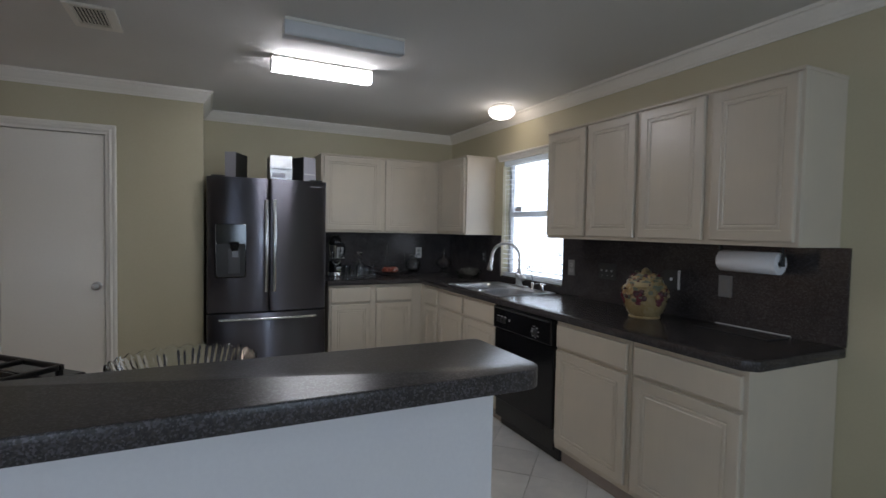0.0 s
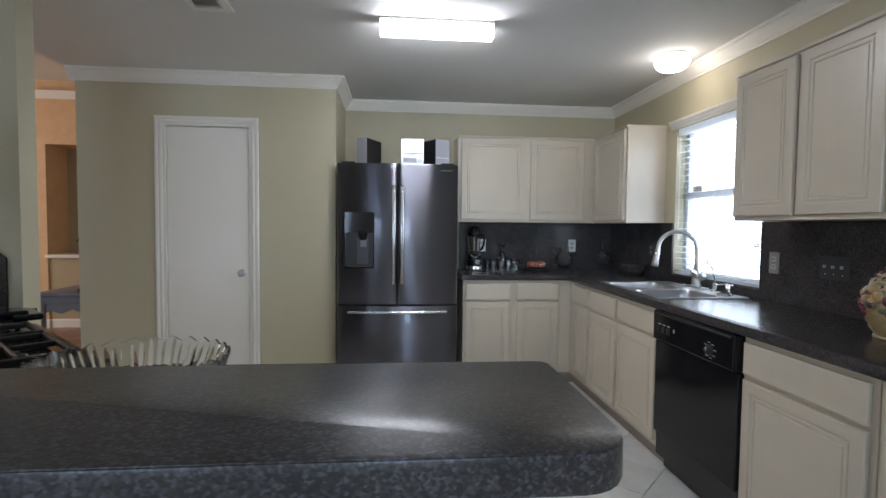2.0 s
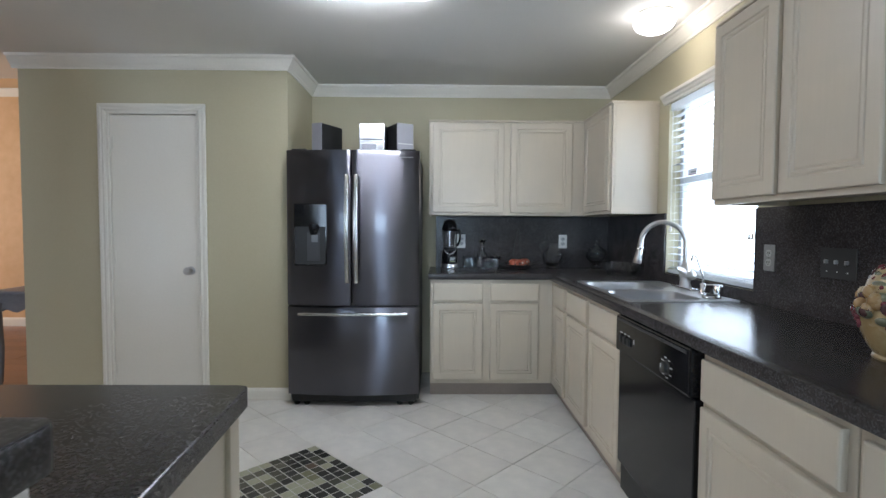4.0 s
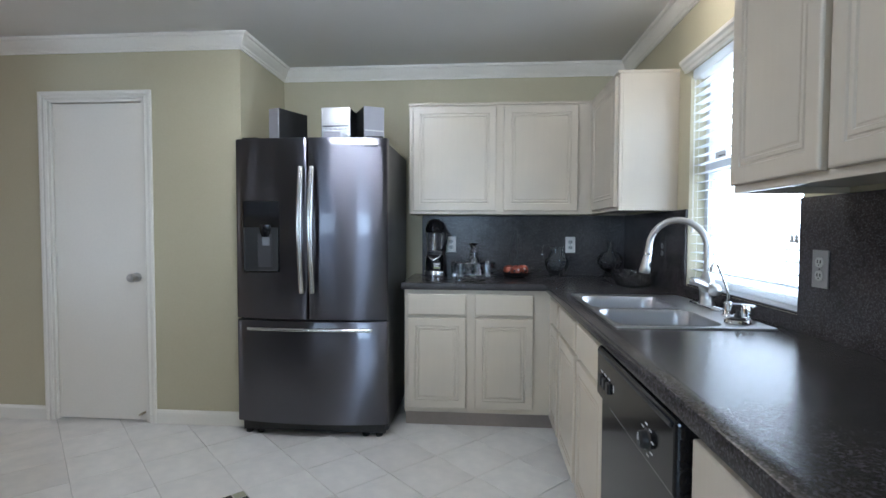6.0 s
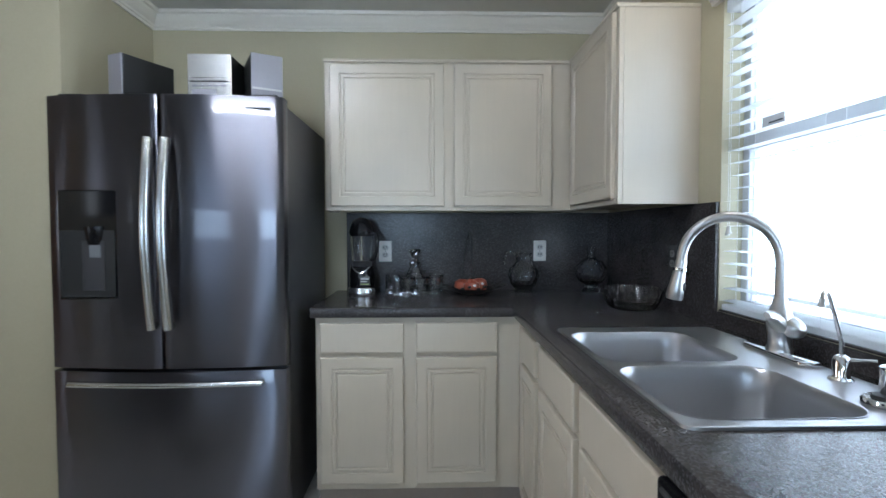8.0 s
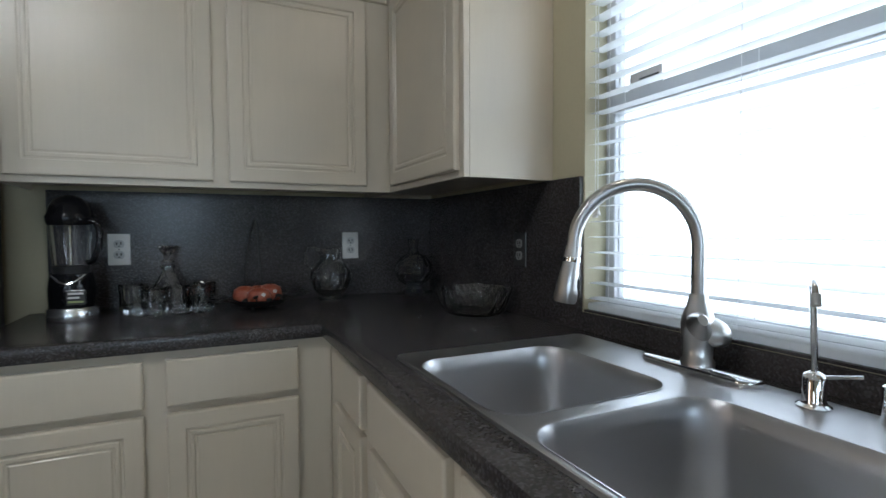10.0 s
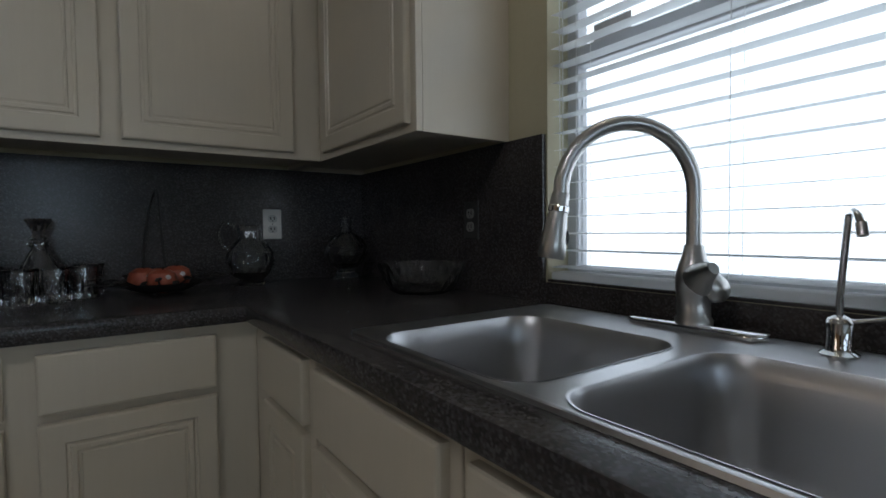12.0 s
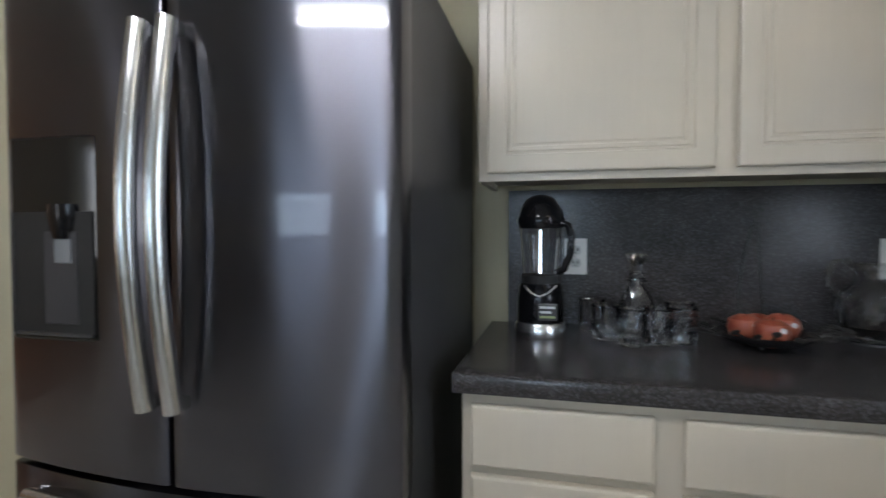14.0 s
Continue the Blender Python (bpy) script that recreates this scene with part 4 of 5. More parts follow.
for k in range(1, 21):
    a = math.pi * k / 20
    c = d * R
    p = c - c * math.cos(a) * 1.0 + Vector((0, 0, 0.243 + 0.120 * math.sin(a)))
    pts.append(tuple(p))
tip = Vector(pts[-1])
part("neck", tube(pts, 0.0135, 16), M_NICKEL, fa, smooth=True)
head = Vector((d.x * 0.16, d.y * 0.16, -1)).normalized()
rot = Vector((0, 0, 1)).rotation_difference(-head).to_matrix().to_4x4()
hd = part("spray_head", join(bmesh.new(), lathe([(0, -0.115), (0.021, -0.115), (0.0235, -0.108), (0.022, -0.085), (0.0165, -0.035), (0.0155, -0.03), (0.0155, -0.004), (0.0145, 0.0), (0, 0)], 24), Matrix.Translation(tip) @ rot), M_NICKEL, fa, smooth=True)
part("collar", join(bmesh.new(), lathe([(0.0158, -0.034), (0.0175, -0.032), (0.0175, -0.024), (0.0158, -0.022)], 24), Matrix.Translation(tip) @ rot), M_CHROME, hd, smooth=True)
part("spray_button", ellipsoid(tip + head * 0.078 + Vector((0.013, -0.015, 0)), (0.006, 0.006, 0.014)), M_BLACK_M, hd, smooth=True)
part("handle_hub", ellipsoid((0.016, -0.018, 0.078), (0.036, 0.030, 0.027), None, Euler((0.2, 0.45, -0.8)).to_matrix().to_4x4(), 20, 12), M_NICKEL, fa, smooth=True)
part("lever", tube([(0.006, 0.004, 0.075), (-0.012, -0.010, 0.088), (-0.036, -0.032, 0.102), (-0.065, -0.058, 0.112), (-0.088, -0.078, 0.118)], [0.024, 0.030, 0.022, 0.016, 0.010], 14, flat=0.7), M_NICKEL, fa, smooth=True)

ft = thing("filter_tap", pose(-0.108, -1.716, RIMZ), "slim chrome filtered-water tap beside the faucet", "faucet")
part("base", lathe([(0, 0), (0.024, 0), (0.024, 0.003), (0.018, 0.007), (0.0165, 0.012), (0.0165, 0.045), (0.013, 0.052), (0.006, 0.056), (0, 0.056)], 22), M_CHROME, ft, smooth=True)
part("spout", tube([(0, 0, 0.05), (0, 0, 0.08), (-0.014, -0.006, 0.115), (-0.032, -0.014, 0.155), (-0.046, -0.020, 0.184), (-0.055, -0.024, 0.196), (-0.066, -0.032, 0.199), (-0.076, -0.039, 0.192), (-0.081, -0.043, 0.180)], 0.0048, 10), M_CHROME, ft, smooth=True)
part("nozzle", tube([(-0.0805, -0.0425, 0.184), (-0.085, -0.046, 0.168)], 0.0065, 10), M_NICKEL, ft, smooth=True)
part("lever", tube([(0.004, -0.004, 0.046), (0.028, -0.03, 0.050), (0.04, -0.045, 0.052)], [0.004, 0.003, 0.0035], 8), M_CHROME, ft, smooth=True)
ag = thing("air_gap_cap", pose(-0.086, -1.815, RIMZ), "chrome air gap cap on the sink deck", "sink fitting")
part("cap", lathe([(0, 0.058), (0.016, 0.058), (0.0215, 0.054), (0.0225, 0.048), (0.0225, 0.0), (0, 0)], 26), M_CHROME, ag, smooth=True)
sp = thing("sink_strainer", pose(-0.150, -1.872, RIMZ), "chrome basket strainer with a black rubber stopper", "sink fitting")
part("basket", lathe([(0, 0.012), (0.036, 0.014), (0.040, 0.010), (0.042, 0.004), (0.038, 0.0), (0, 0)], 28), M_CHROME, sp, smooth=True)
part("stopper", lathe([(0, 0.045), (0.005, 0.044), (0.006, 0.034), (0.010, 0.030), (0.012, 0.022), (0.024, 0.019), (0.026, 0.014), (0, 0.013)], 22), M_BLACK_M, sp, smooth=True)
for k in range(10):
    a = 2 * math.pi * k / 10
    part("hole", ellipsoid((0.0385 * math.cos(a), 0.0385 * math.sin(a), 0.0095), (0.003, 0.003, 0.002), u=8, v=5), M_SLOT, sp)

# ---------------------------------------------------------------- sockets and switches
def socket(m, label, plate_mat=M_PLASTIC, w=0.07, kind="outlet", face=plain("socket_face", (0.50, 0.50, 0.49), 0.35)):
    s = thing("socket" if kind == "outlet" else "light_switch", m, label, "outlet" if kind == "outlet" else "switch", "wall plates")
    part("plate", box((-w / 2, -0.006, -0.057), (w / 2, 0, 0.057), 0.0025, 2), plate_mat, s)
    if kind == "outlet":
        for z in (-0.02, 0.02):
            r = part("receptacle", join(bmesh.new(), prism(rounded(-0.017, 0.017, -0.0145, 0.0145, 0.012, 4), 0, 0.0025), pose(0, -0.006, z, 90)), face, s)
            for x in (-0.0065, 0.0065):
                part("slot", box((x - 0.0022, -0.0092, z - 0.003), (x + 0.0022, -0.0084, z + 0.007)), M_SLOT, r)
            part("slot", box((-0.0025, -0.0092, z - 0.010), (0.0025, -0.0084, z - 0.006)), M_SLOT, r)
        part("screw", box((-0.002, -0.0072, -0.002), (0.002, -0.0058, 0.002)), M_SLOT, s)
    elif kind == "toggles":
        for x in (-0.046, 0.0, 0.046):
            part("toggle", box((x - 0.005, -0.018, -0.002), (x + 0.005, -0.005, 0.012), 0.002, 1), face, s)
            part("screw", box((x - 0.002, -0.0072, -0.032), (x + 0.002, -0.0058, -0.028)), M_PRINT, s)
    elif kind == "dimmer":
        part("toggle", box((-0.012, -0.011, -0.008), (0.006, -0.005, 0.010), 0.002, 1), M_PRINT, s)
        # pale strip put on the face for the light caught by the plate's side
        part("lit_edge_strip", box((w / 2 - 0.016, -0.0075, -0.056), (w / 2 - 0.001, -0.0062, 0.056)), M_PRINT, s, "pale strip standing for light caught by the plate side")
    else:
        # the lit side again, drawn as a strip in the rocker's grey
        part("lit_edge_strip", box((w / 2 - 0.010, -0.0075, -0.056), (w / 2 - 0.001, -0.0062, 0.056)), face, s)
        part("rocker", box((-0.018, -0.010, -0.035), (0.018, -0.005, 0.035), 0.002, 1), face, s)
    return s


socket(pose(-1.250, -0.0125, 1.124), "white double socket on the dark splashback")
socket(pose(-0.392, -0.0125, 1.125), "white double socket on the dark splashback")
socket(pose(-0.0125, -0.776, 1.123) @ FACE_LEFT, "dim double socket in the corner of the splashback", M_PLATE_D, face=plain("dim_plastic", (0.2, 0.2, 0.2), 0.4))
socket(pose(-0.0125, -2.072, 1.116) @ FACE_LEFT, "double socket with a grey plate beside the window", plain("grey_plate", (0.24, 0.24, 0.235), 0.35), face=plain("grey_socket", (0.42, 0.42, 0.40), 0.35))
socket(pose(-0.0125, -2.440, 1.118) @ FACE_LEFT, "smoked three-toggle switch plate on the splashback", M_PLATE_D, 0.16, "toggles", plain("toggle_grey", (0.26, 0.26, 0.26), 0.35))
socket(pose(-0.0125, -2.960, 1.116) @ FACE_LEFT, "smoked switch plate with one small toggle", M_PLATE_D, 0.115, "dimmer", M_PLATE_D)
socket(pose(-0.0125, -3.290, 1.112) @ FACE_LEFT, "grey rocker switch under the paper towel roll", plain("grey_plate_pale", (0.17, 0.17, 0.17), 0.3), 0.075, "rocker", plain("grey_rocker", (0.22, 0.21, 0.2), 0.25))


# ---------------------------------------------------------------- ceiling fittings
def strip_fixture(m, lens, label, dots):
    s = thing("strip_light", m, label, "ceiling light", "strip lights")
    bm = bmesh.new()
    prof = [(-0.038, -0.016), (-0.038, -0.070), (-0.035, -0.080), (-0.028, -0.086), (0.028, -0.086), (0.035, -0.080), (0.038, -0.070), (0.038, -0.016)]
    own = prism(prof, -0.305, 0.305)
    join(bm, own, Matrix(((0, 0, 1, 0), (1, 0, 0, 0), (0, 1, 0, 0), (0, 0, 0, 1))))
    part("diffuser", bm, lens, s, smooth=True)
    part("housing", box((-0.313, -0.042, -0.0155), (0.313, 0.042, 0.0), 0.003, 1), M_TRIM, s)
    for x in (-0.3135, 0.3055):
        part("end_cap", box((x, -0.040, -0.087), (x + 0.008, 0.040, -0.014), 0.004), M_LENS_OFF, s)
    if dots:
        for x in (-0.23, -0.08, 0.07, 0.22):
            part("clip", ellipsoid((x, -0.044, -0.010), (0.008, 0.006, 0.006), u=10, v=6), M_PLASTIC, s)
    return s


strip_fixture(pose(-1.818, -1.80, CEIL), M_LENS, "lit white fluorescent strip light on the ceiling", True)
strip_fixture(pose(-1.825, -2.395, CEIL), M_LENS_OFF, "unlit white strip light on the ceiling", False)
dome = thing("dome_light", pose(-0.271, -1.45, CEIL), "lit white glass dome light on the ceiling", "ceiling light")
part("base", lathe([(0, 0), (0.098, 0), (0.100, -0.006), (0.094, -0.016), (0.088, -0.022), (0, -0.022)], 32), M_TRIM, dome, smooth=True)
part("shade", lathe([(0.082, -0.020), (0.100, -0.026), (0.108, -0.040), (0.107, -0.056), (0.094, -0.078), (0.066, -0.096), (0.034, -0.104), (0, -0.107)], 36), M_DOME, dome, smooth=True)
vent = thing("ceiling_vent", pose(-2.985, -1.970, CEIL), "white louvred air vent on the ceiling", "vent")
bm = bmesh.new()
for a, b in (((-0.105, -0.155, -0.014), (-0.075, 0.155, 0)), ((0.060, -0.155, -0.014), (0.105, 0.155, 0)), ((-0.075, -0.155, -0.014), (0.060, -0.125, 0)), ((-0.075, 0.105, -0.014), (0.060, 0.155, 0))):
    box(a, b, 0.003, 1, bm)
part("frame", bm, M_TRIM, vent)
part("backing", box((-0.075, -0.125, -0.003), (0.060, 0.105, -0.001)), M_SLOT, vent)
for k in range(9):
    s = part("slat", box((-0.0075, -0.113, -0.001), (0.0075, 0.113, 0.001)), M_TRIM, vent)
    s.matrix_basis = pose(-0.067 + 0.0150 * k, -0.010, -0.010, 0, 38, 0)

# ---------------------------------------------------------------- things on the worktop
Z = 0.9075


def facets(n, first, last, depth):
    """Staggered cuts: every other point of the rings first to last lies deeper."""
    def cut(a, i):
        k = round(a * n / (2 * math.pi))
        return (1 - depth * ((k + i) % 2), 0.0) if first <= i <= last else (1.0, 0.0)
    return cut


def decanter(m, label):
    d = thing("decanter", m, label, "decanter", "crystal")
    part("bottle", lathe([(0, 0.0), (0.060, 0.0), (0.066, 0.006), (0.066, 0.022), (0.056, 0.060), (0.042, 0.100), (0.028, 0.128), (0.019, 0.140), (0.018, 0.148), (0.027, 0.155), (0.027, 0.162), (0.019, 0.165), (0.015, 0.160), (0.015, 0.142), (0.024, 0.126), (0.038, 0.097), (0.051, 0.058), (0.060, 0.024), (0, 0.016)], 24, flute=facets(24, 2, 6, 0.05)), M_CRYSTAL, d)
    part("stopper", lathe([(0, 0.150), (0.013, 0.150), (0.014, 0.168), (0.022, 0.174), (0.012, 0.184), (0.016, 0.198), (0.032, 0.226), (0.029, 0.231), (0, 0.214)], 8), M_CRYSTAL, d)
    return d


def tumbler(x, y, s):
    g = thing("tumbler", pose(x, y, Z, 0, 0, random.uniform(0, 60)), "small cut crystal tumbler on the worktop", "glass", "tumblers")
    part("glass", lathe([(0, 0), (0.031 * s, 0), (0.034 * s, 0.004), (0.038 * s, 0.095 * s), (0.0365 * s, 0.0955 * s), (0.034 * s, 0.09 * s), (0.030 * s, 0.022), (0, 0.020)], 18, flute=lambda a, i: (1 + (0.035 * math.cos(9 * a) if i in (1, 2) else 0), 0.0)), M_CRYSTAL, g)


decanter(pose(-1.085, -0.145, Z), "cut crystal decanter with a flared stopper")
for x, y in ((-1.175, -0.225), (-1.047, -0.262), (-0.970, -0.140), (-1.205, -0.110), (-1.118, -0.292), (-0.985, -0.235)):
    tumbler(x, y, 1.0)

bl = thing("blender", pose(-1.352, -0.215, Z, 0, 0, 0), "black countertop blender with a clear jar and silver foot", "blender")
part("foot", lathe([(0, 0), (0.068, 0), (0.070, 0.004), (0.069, 0.036), (0.064, 0.042), (0, 0.042)], 32), M_SILVER, bl, "silver foot ring", smooth=True)
base = part("motor_base", lathe([(0, 0.042), (0.063, 0.042), (0.064, 0.10), (0.060, 0.135), (0.056, 0.150), (0, 0.150)], 32), M_BLACK, bl, smooth=True)
part("label_panel", box((-0.004, -0.0655, 0.052), (0.048, -0.045, 0.100), 0.004), M_PLATE_D, base)
for k in range(3):
    part("key_print", box((0.002, -0.0668, 0.060 + 0.013 * k), (0.042 - 0.01 * (k % 2), -0.0652, 0.066 + 0.013 * k)), plain("key_green", (0.25, 0.30, 0.12), 0.4) if k == 0 else M_PRINT, base)
arc = [(-0.042, -0.048, 0.146), (-0.022, -0.058, 0.126), (0.0, -0.063, 0.117), (0.022, -0.060, 0.126), (0.045, -0.046, 0.146)]
part("trim_arc", tube(arc, 0.004, 8), M_CHROME, base, smooth=True)
jar = part("jar", lathe([(0, 0.155), (0.045, 0.155), (0.047, 0.165), (0.058, 0.305), (0.055, 0.306), (0.044, 0.17), (0, 0.165)], 28), M_CLEAR, bl, "clear jar", smooth=True)
part("collar", lathe([(0, 0.150), (0.050, 0.150), (0.052, 0.172), (0.046, 0.176), (0, 0.176)], 28), M_BLACK_M, bl, smooth=True)
part("blade_column", lathe([(0, 0.176), (0.008, 0.176), (0.006, 0.30), (0, 0.30)], 10), M_CHROME, bl)
part("lid", lathe([(0, 0.303), (0.060, 0.303), (0.064, 0.312), (0.066, 0.330), (0.062, 0.338), (0.055, 0.362), (0.040, 0.385), (0.018, 0.397), (0, 0.398)], 28), M_BLACK, bl, "black domed lid", smooth=True)
part("handle", tube([(0.050, -0.02, 0.32), (0.075, -0.028, 0.312), (0.084, -0.03, 0.28), (0.080, -0.03, 0.23), (0.064, -0.025, 0.19), (0.046, -0.02, 0.182)], 0.010, 10), M_BLACK, bl, smooth=True)

fb = thing("fruit_basket", pose(-0.790, -0.240, Z), "black iron wire basket with a tall loop handle", "basket")
leaf = bmesh.new()
for k in range(26):
    a = 2 * math.pi * k / 26
    rr = 0.155 + 0.014 * (k % 3)
    tube([(0.04 * math.cos(a), 0.03 * math.sin(a), 0.014), (0.10 * math.cos(a), 0.07 * math.sin(a), 0.028), (rr * math.cos(a), 0.72 * rr * math.sin(a), 0.044 + 0.010 * (k % 2))], 0.003, 5, leaf)
    ellipsoid((rr * math.cos(a), 0.72 * rr * math.sin(a), 0.045 + 0.010 * (k % 2)), (0.016, 0.010, 0.004), leaf, Euler((0.3, 0.2, a)).to_matrix().to_4x4(), 8, 5)
part("leaf_spray", leaf, M_IRON, fb)
part("dish", lathe([(0, 0.008), (0.05, 0.008), (0.085, 0.020), (0.11, 0.036), (0.112, 0.039), (0.085, 0.026), (0.05, 0.013), (0, 0.012)], 24), M_IRON, fb, smooth=True)
for k in range(3):
    a = 2 * math.pi * k / 3
    part("foot", ellipsoid((0.05 * math.cos(a), 0.05 * math.sin(a), 0.006), (0.008, 0.008, 0.006), u=8, v=6), M_IRON, fb)
part("handle", tube([(-0.045, 0.06, 0.03), (-0.042, 0.066, 0.14), (-0.028, 0.07, 0.24), (-0.012, 0.07, 0.305), (-0.004, 0.07, 0.325), (0.004, 0.07, 0.30), (0.008, 0.068, 0.2), (0.020, 0.06, 0.03)], 0.0035, 7), M_IRON, fb, smooth=True)
for x, y, z, r in ((-0.048, 0.0, 0.066, 0.042), (0.040, 0.012, 0.068, 0.043), (-0.004, -0.046, 0.064, 0.041), (0.0, 0.05, 0.066, 0.036)):
    ap = thing("apple", pose(-0.790 + x, -0.240 + y, Z + z - 0.018), "red and yellow apple in the iron basket", "apple", "apples")
    part("flesh", lathe([(0, -0.78 * r), (0.35 * r, -0.86 * r), (0.75 * r, -0.62 * r), (r, 0.0), (0.86 * r, 0.55 * r), (0.45 * r, 0.80 * r), (0.12 * r, 0.70 * r), (0, 0.62 * r)], 18), M_APPLE, ap, smooth=True)
    part("stem", tube([(0, 0, 0.6 * r), (0.004, 0, 0.95 * r)], 0.0015, 5), M_IRON, ap)
    part("sticker", ellipsoid((0.3 * r, -0.90 * r, 0.28 * r), (0.008, 0.002, 0.007), u=10, v=6), M_PRINT, ap) if r > 0.0385 else None

pi = thing("glass_pitcher", pose(-0.505, -0.135, Z) @ Matrix.Scale(1.1, 4), "round cut-glass pitcher with a looped handle", "pitcher", "crystal")
part("body", lathe([(0, 0), (0.042, 0), (0.045, 0.008), (0.038, 0.016), (0.060, 0.04), (0.075, 0.075), (0.072, 0.105), (0.050, 0.135), (0.036, 0.150), (0.036, 0.172), (0.043, 0.190), (0.041, 0.191), (0.033, 0.172), (0.033, 0.15), (0.047, 0.132), (0.066, 0.103), (0.069, 0.075), (0.054, 0.043), (0, 0.024)], 28, flute=facets(28, 4, 7, 0.045)), M_CRYSTAL, pi)
part("handle", tube([(-0.036, 0, 0.175), (-0.055, 0, 0.198), (-0.080, 0, 0.195), (-0.092, 0, 0.170), (-0.088, 0, 0.140), (-0.074, 0, 0.120), (-0.062, 0, 0.118)], 0.006, 10), M_CLEAR, pi, smooth=True)
va = thing("glass_vase", pose(-0.140, -0.130, Z) @ Matrix.Scale(1.14, 4), "globe-shaped cut-glass vase on a foot", "vase", "crystal")
part("body", lathe([(0, 0), (0.044, 0), (0.046, 0.006), (0.030, 0.024), (0.028, 0.034), (0.055, 0.052), (0.076, 0.085), (0.074, 0.115), (0.050, 0.145), (0.022, 0.160), (0.017, 0.175), (0.021, 0.212), (0.019, 0.213), (0.014, 0.178), (0.018, 0.160), (0.045, 0.142), (0.067, 0.114), (0.069, 0.085), (0.049, 0.056), (0, 0.04)], 28, flute=facets(28, 4, 8, 0.045)), M_CRYSTAL, va)


def oval_bowl(m, a, b, h, mat, label, ribs, wave):
    o = thing("glass_bowl", m, label, "bowl", "glass bowls")
    prof = [(0, 0), (0.62, 0), (0.70, 0.006), (0.86, 0.45 * h), (0.97, 0.85 * h), (1.0, h), (0.985, h), (0.95, 0.85 * h), (0.83, 0.45 * h), (0.66, 0.012), (0, 0.010)]
    bm = lathe(prof, 60, flute=lambda t, i: ((1 + 0.016 * math.cos(ribs * 2 * t + i * math.pi) if 2 <= i <= 4 else 1), wave * math.cos(ribs * t) if i in (5, 6) else 0.0))
    bm.transform(Matrix.Diagonal((a, b, 1, 1)))
    part("glass", bm, mat, o)
    return o


oval_bowl(pose(-0.150, -0.700, Z, 0, 0, 130), 0.135, 0.115, 0.090, M_CRYSTAL, "oval pressed-glass bowl in the corner of the worktop", 10, 0.002)


def fan_bowl(m, radius, h, label):
    """A round bowl cut with upright fans, its rim scalloped."""
    o = thing("glass_bowl", m, label, "bowl", "glass bowls")
    prof = [(0, 0), (0.50, 0), (0.58, 0.006), (0.74, 0.24 * h), (0.86, 0.50 * h), (0.945, 0.76 * h), (0.985, 0.93 * h), (1.0, h), (0.975, h), (0.955, 0.93 * h), (0.91, 0.76 * h), (0.825, 0.50 * h), (0.70, 0.24 * h), (0.52, 0.014), (0, 0.012)]

    def cut(a, i):
        fan = (a * 8 / (2 * math.pi)) % 1.0 - 0.5
        if 3 <= i <= 5:
            spread = (0.45, 0.72, 1.0)[i - 3]
            if abs(fan) < 0.46 * spread:
                return 1 - 0.030 * abs(math.cos(fan / spread * 7 * math.pi)), 0.0
            return 1.0, 0.0
        if 6 <= i <= 8:
            return 1.0, 0.0045 * math.cos(28 * a) * (0.3 if i == 6 else 1)
        return 1.0, 0.0
    bm = lathe(prof, 224, flute=cut)
    bm.transform(Matrix.Diagonal((radius, radius, 1, 1)))
    part("glass", bm, M_PRESSED, o, smooth=True)


fan_bowl(pose(-2.534, -3.552, Z), 0.176, 0.124, "large cut-crystal bowl with a scalloped rim behind the bar")

# cookie jar with glazed fruit
cj = thing("cookie_jar", pose(-0.238, -2.965, Z) @ Matrix.Diagonal((1, 1, 0.94, 1)), "straw-yellow ceramic fruit jar with grapes and sunflower", "jar")
part("pot", lathe([(0, 0), (0.082, 0), (0.085, 0.006), (0.080, 0.014), (0.096, 0.04), (0.112, 0.085), (0.118, 0.125), (0.112, 0.165), (0.095, 0.185), (0, 0.185)], 40, flute=lambda a, i: (1 + 0.012 * math.cos(20 * a), 0)), M_CERAMIC, cj, smooth=True)
lid = part("lid", lathe([(0.100, 0.182), (0.104, 0.19), (0.098, 0.215), (0.080, 0.245), (0.050, 0.265), (0, 0.272)], 36), M_CERAMIC, cj, smooth=True)
part("lid_handle", tube([(-0.06, -0.03, 0.255), (-0.03, -0.015, 0.281), (0.0, 0.0, 0.287), (0.03, 0.015, 0.281), (0.06, 0.03, 0.255)], 0.012, 10), M_CERAMIC, lid, smooth=True)
rng = random.Random(4)


def on_pot(angle, z, out=0.0):
    r = 0.118 - 0.35 * abs(z - 0.13) * (1.0 if z < 0.19 else 1.35) + out
    return Vector((r * math.cos(angle), r * math.sin(angle), z))


for a0, z0, n in ((radians(205), 0.165, 26), (radians(262), 0.155, 18), (radians(150), 0.16, 18)):
    for k in range(n):
        p = on_pot(a0 + rng.uniform(-0.22, 0.22) * (1 - k / (n * 1.4)), z0 - 0.075 * k / n + rng.uniform(-0.006, 0.006), 0.004)
        part("grape", ellipsoid(p, (0.0105, 0.0105, 0.0105), u=9, v=6), M_GRAPE, cj, smooth=True)
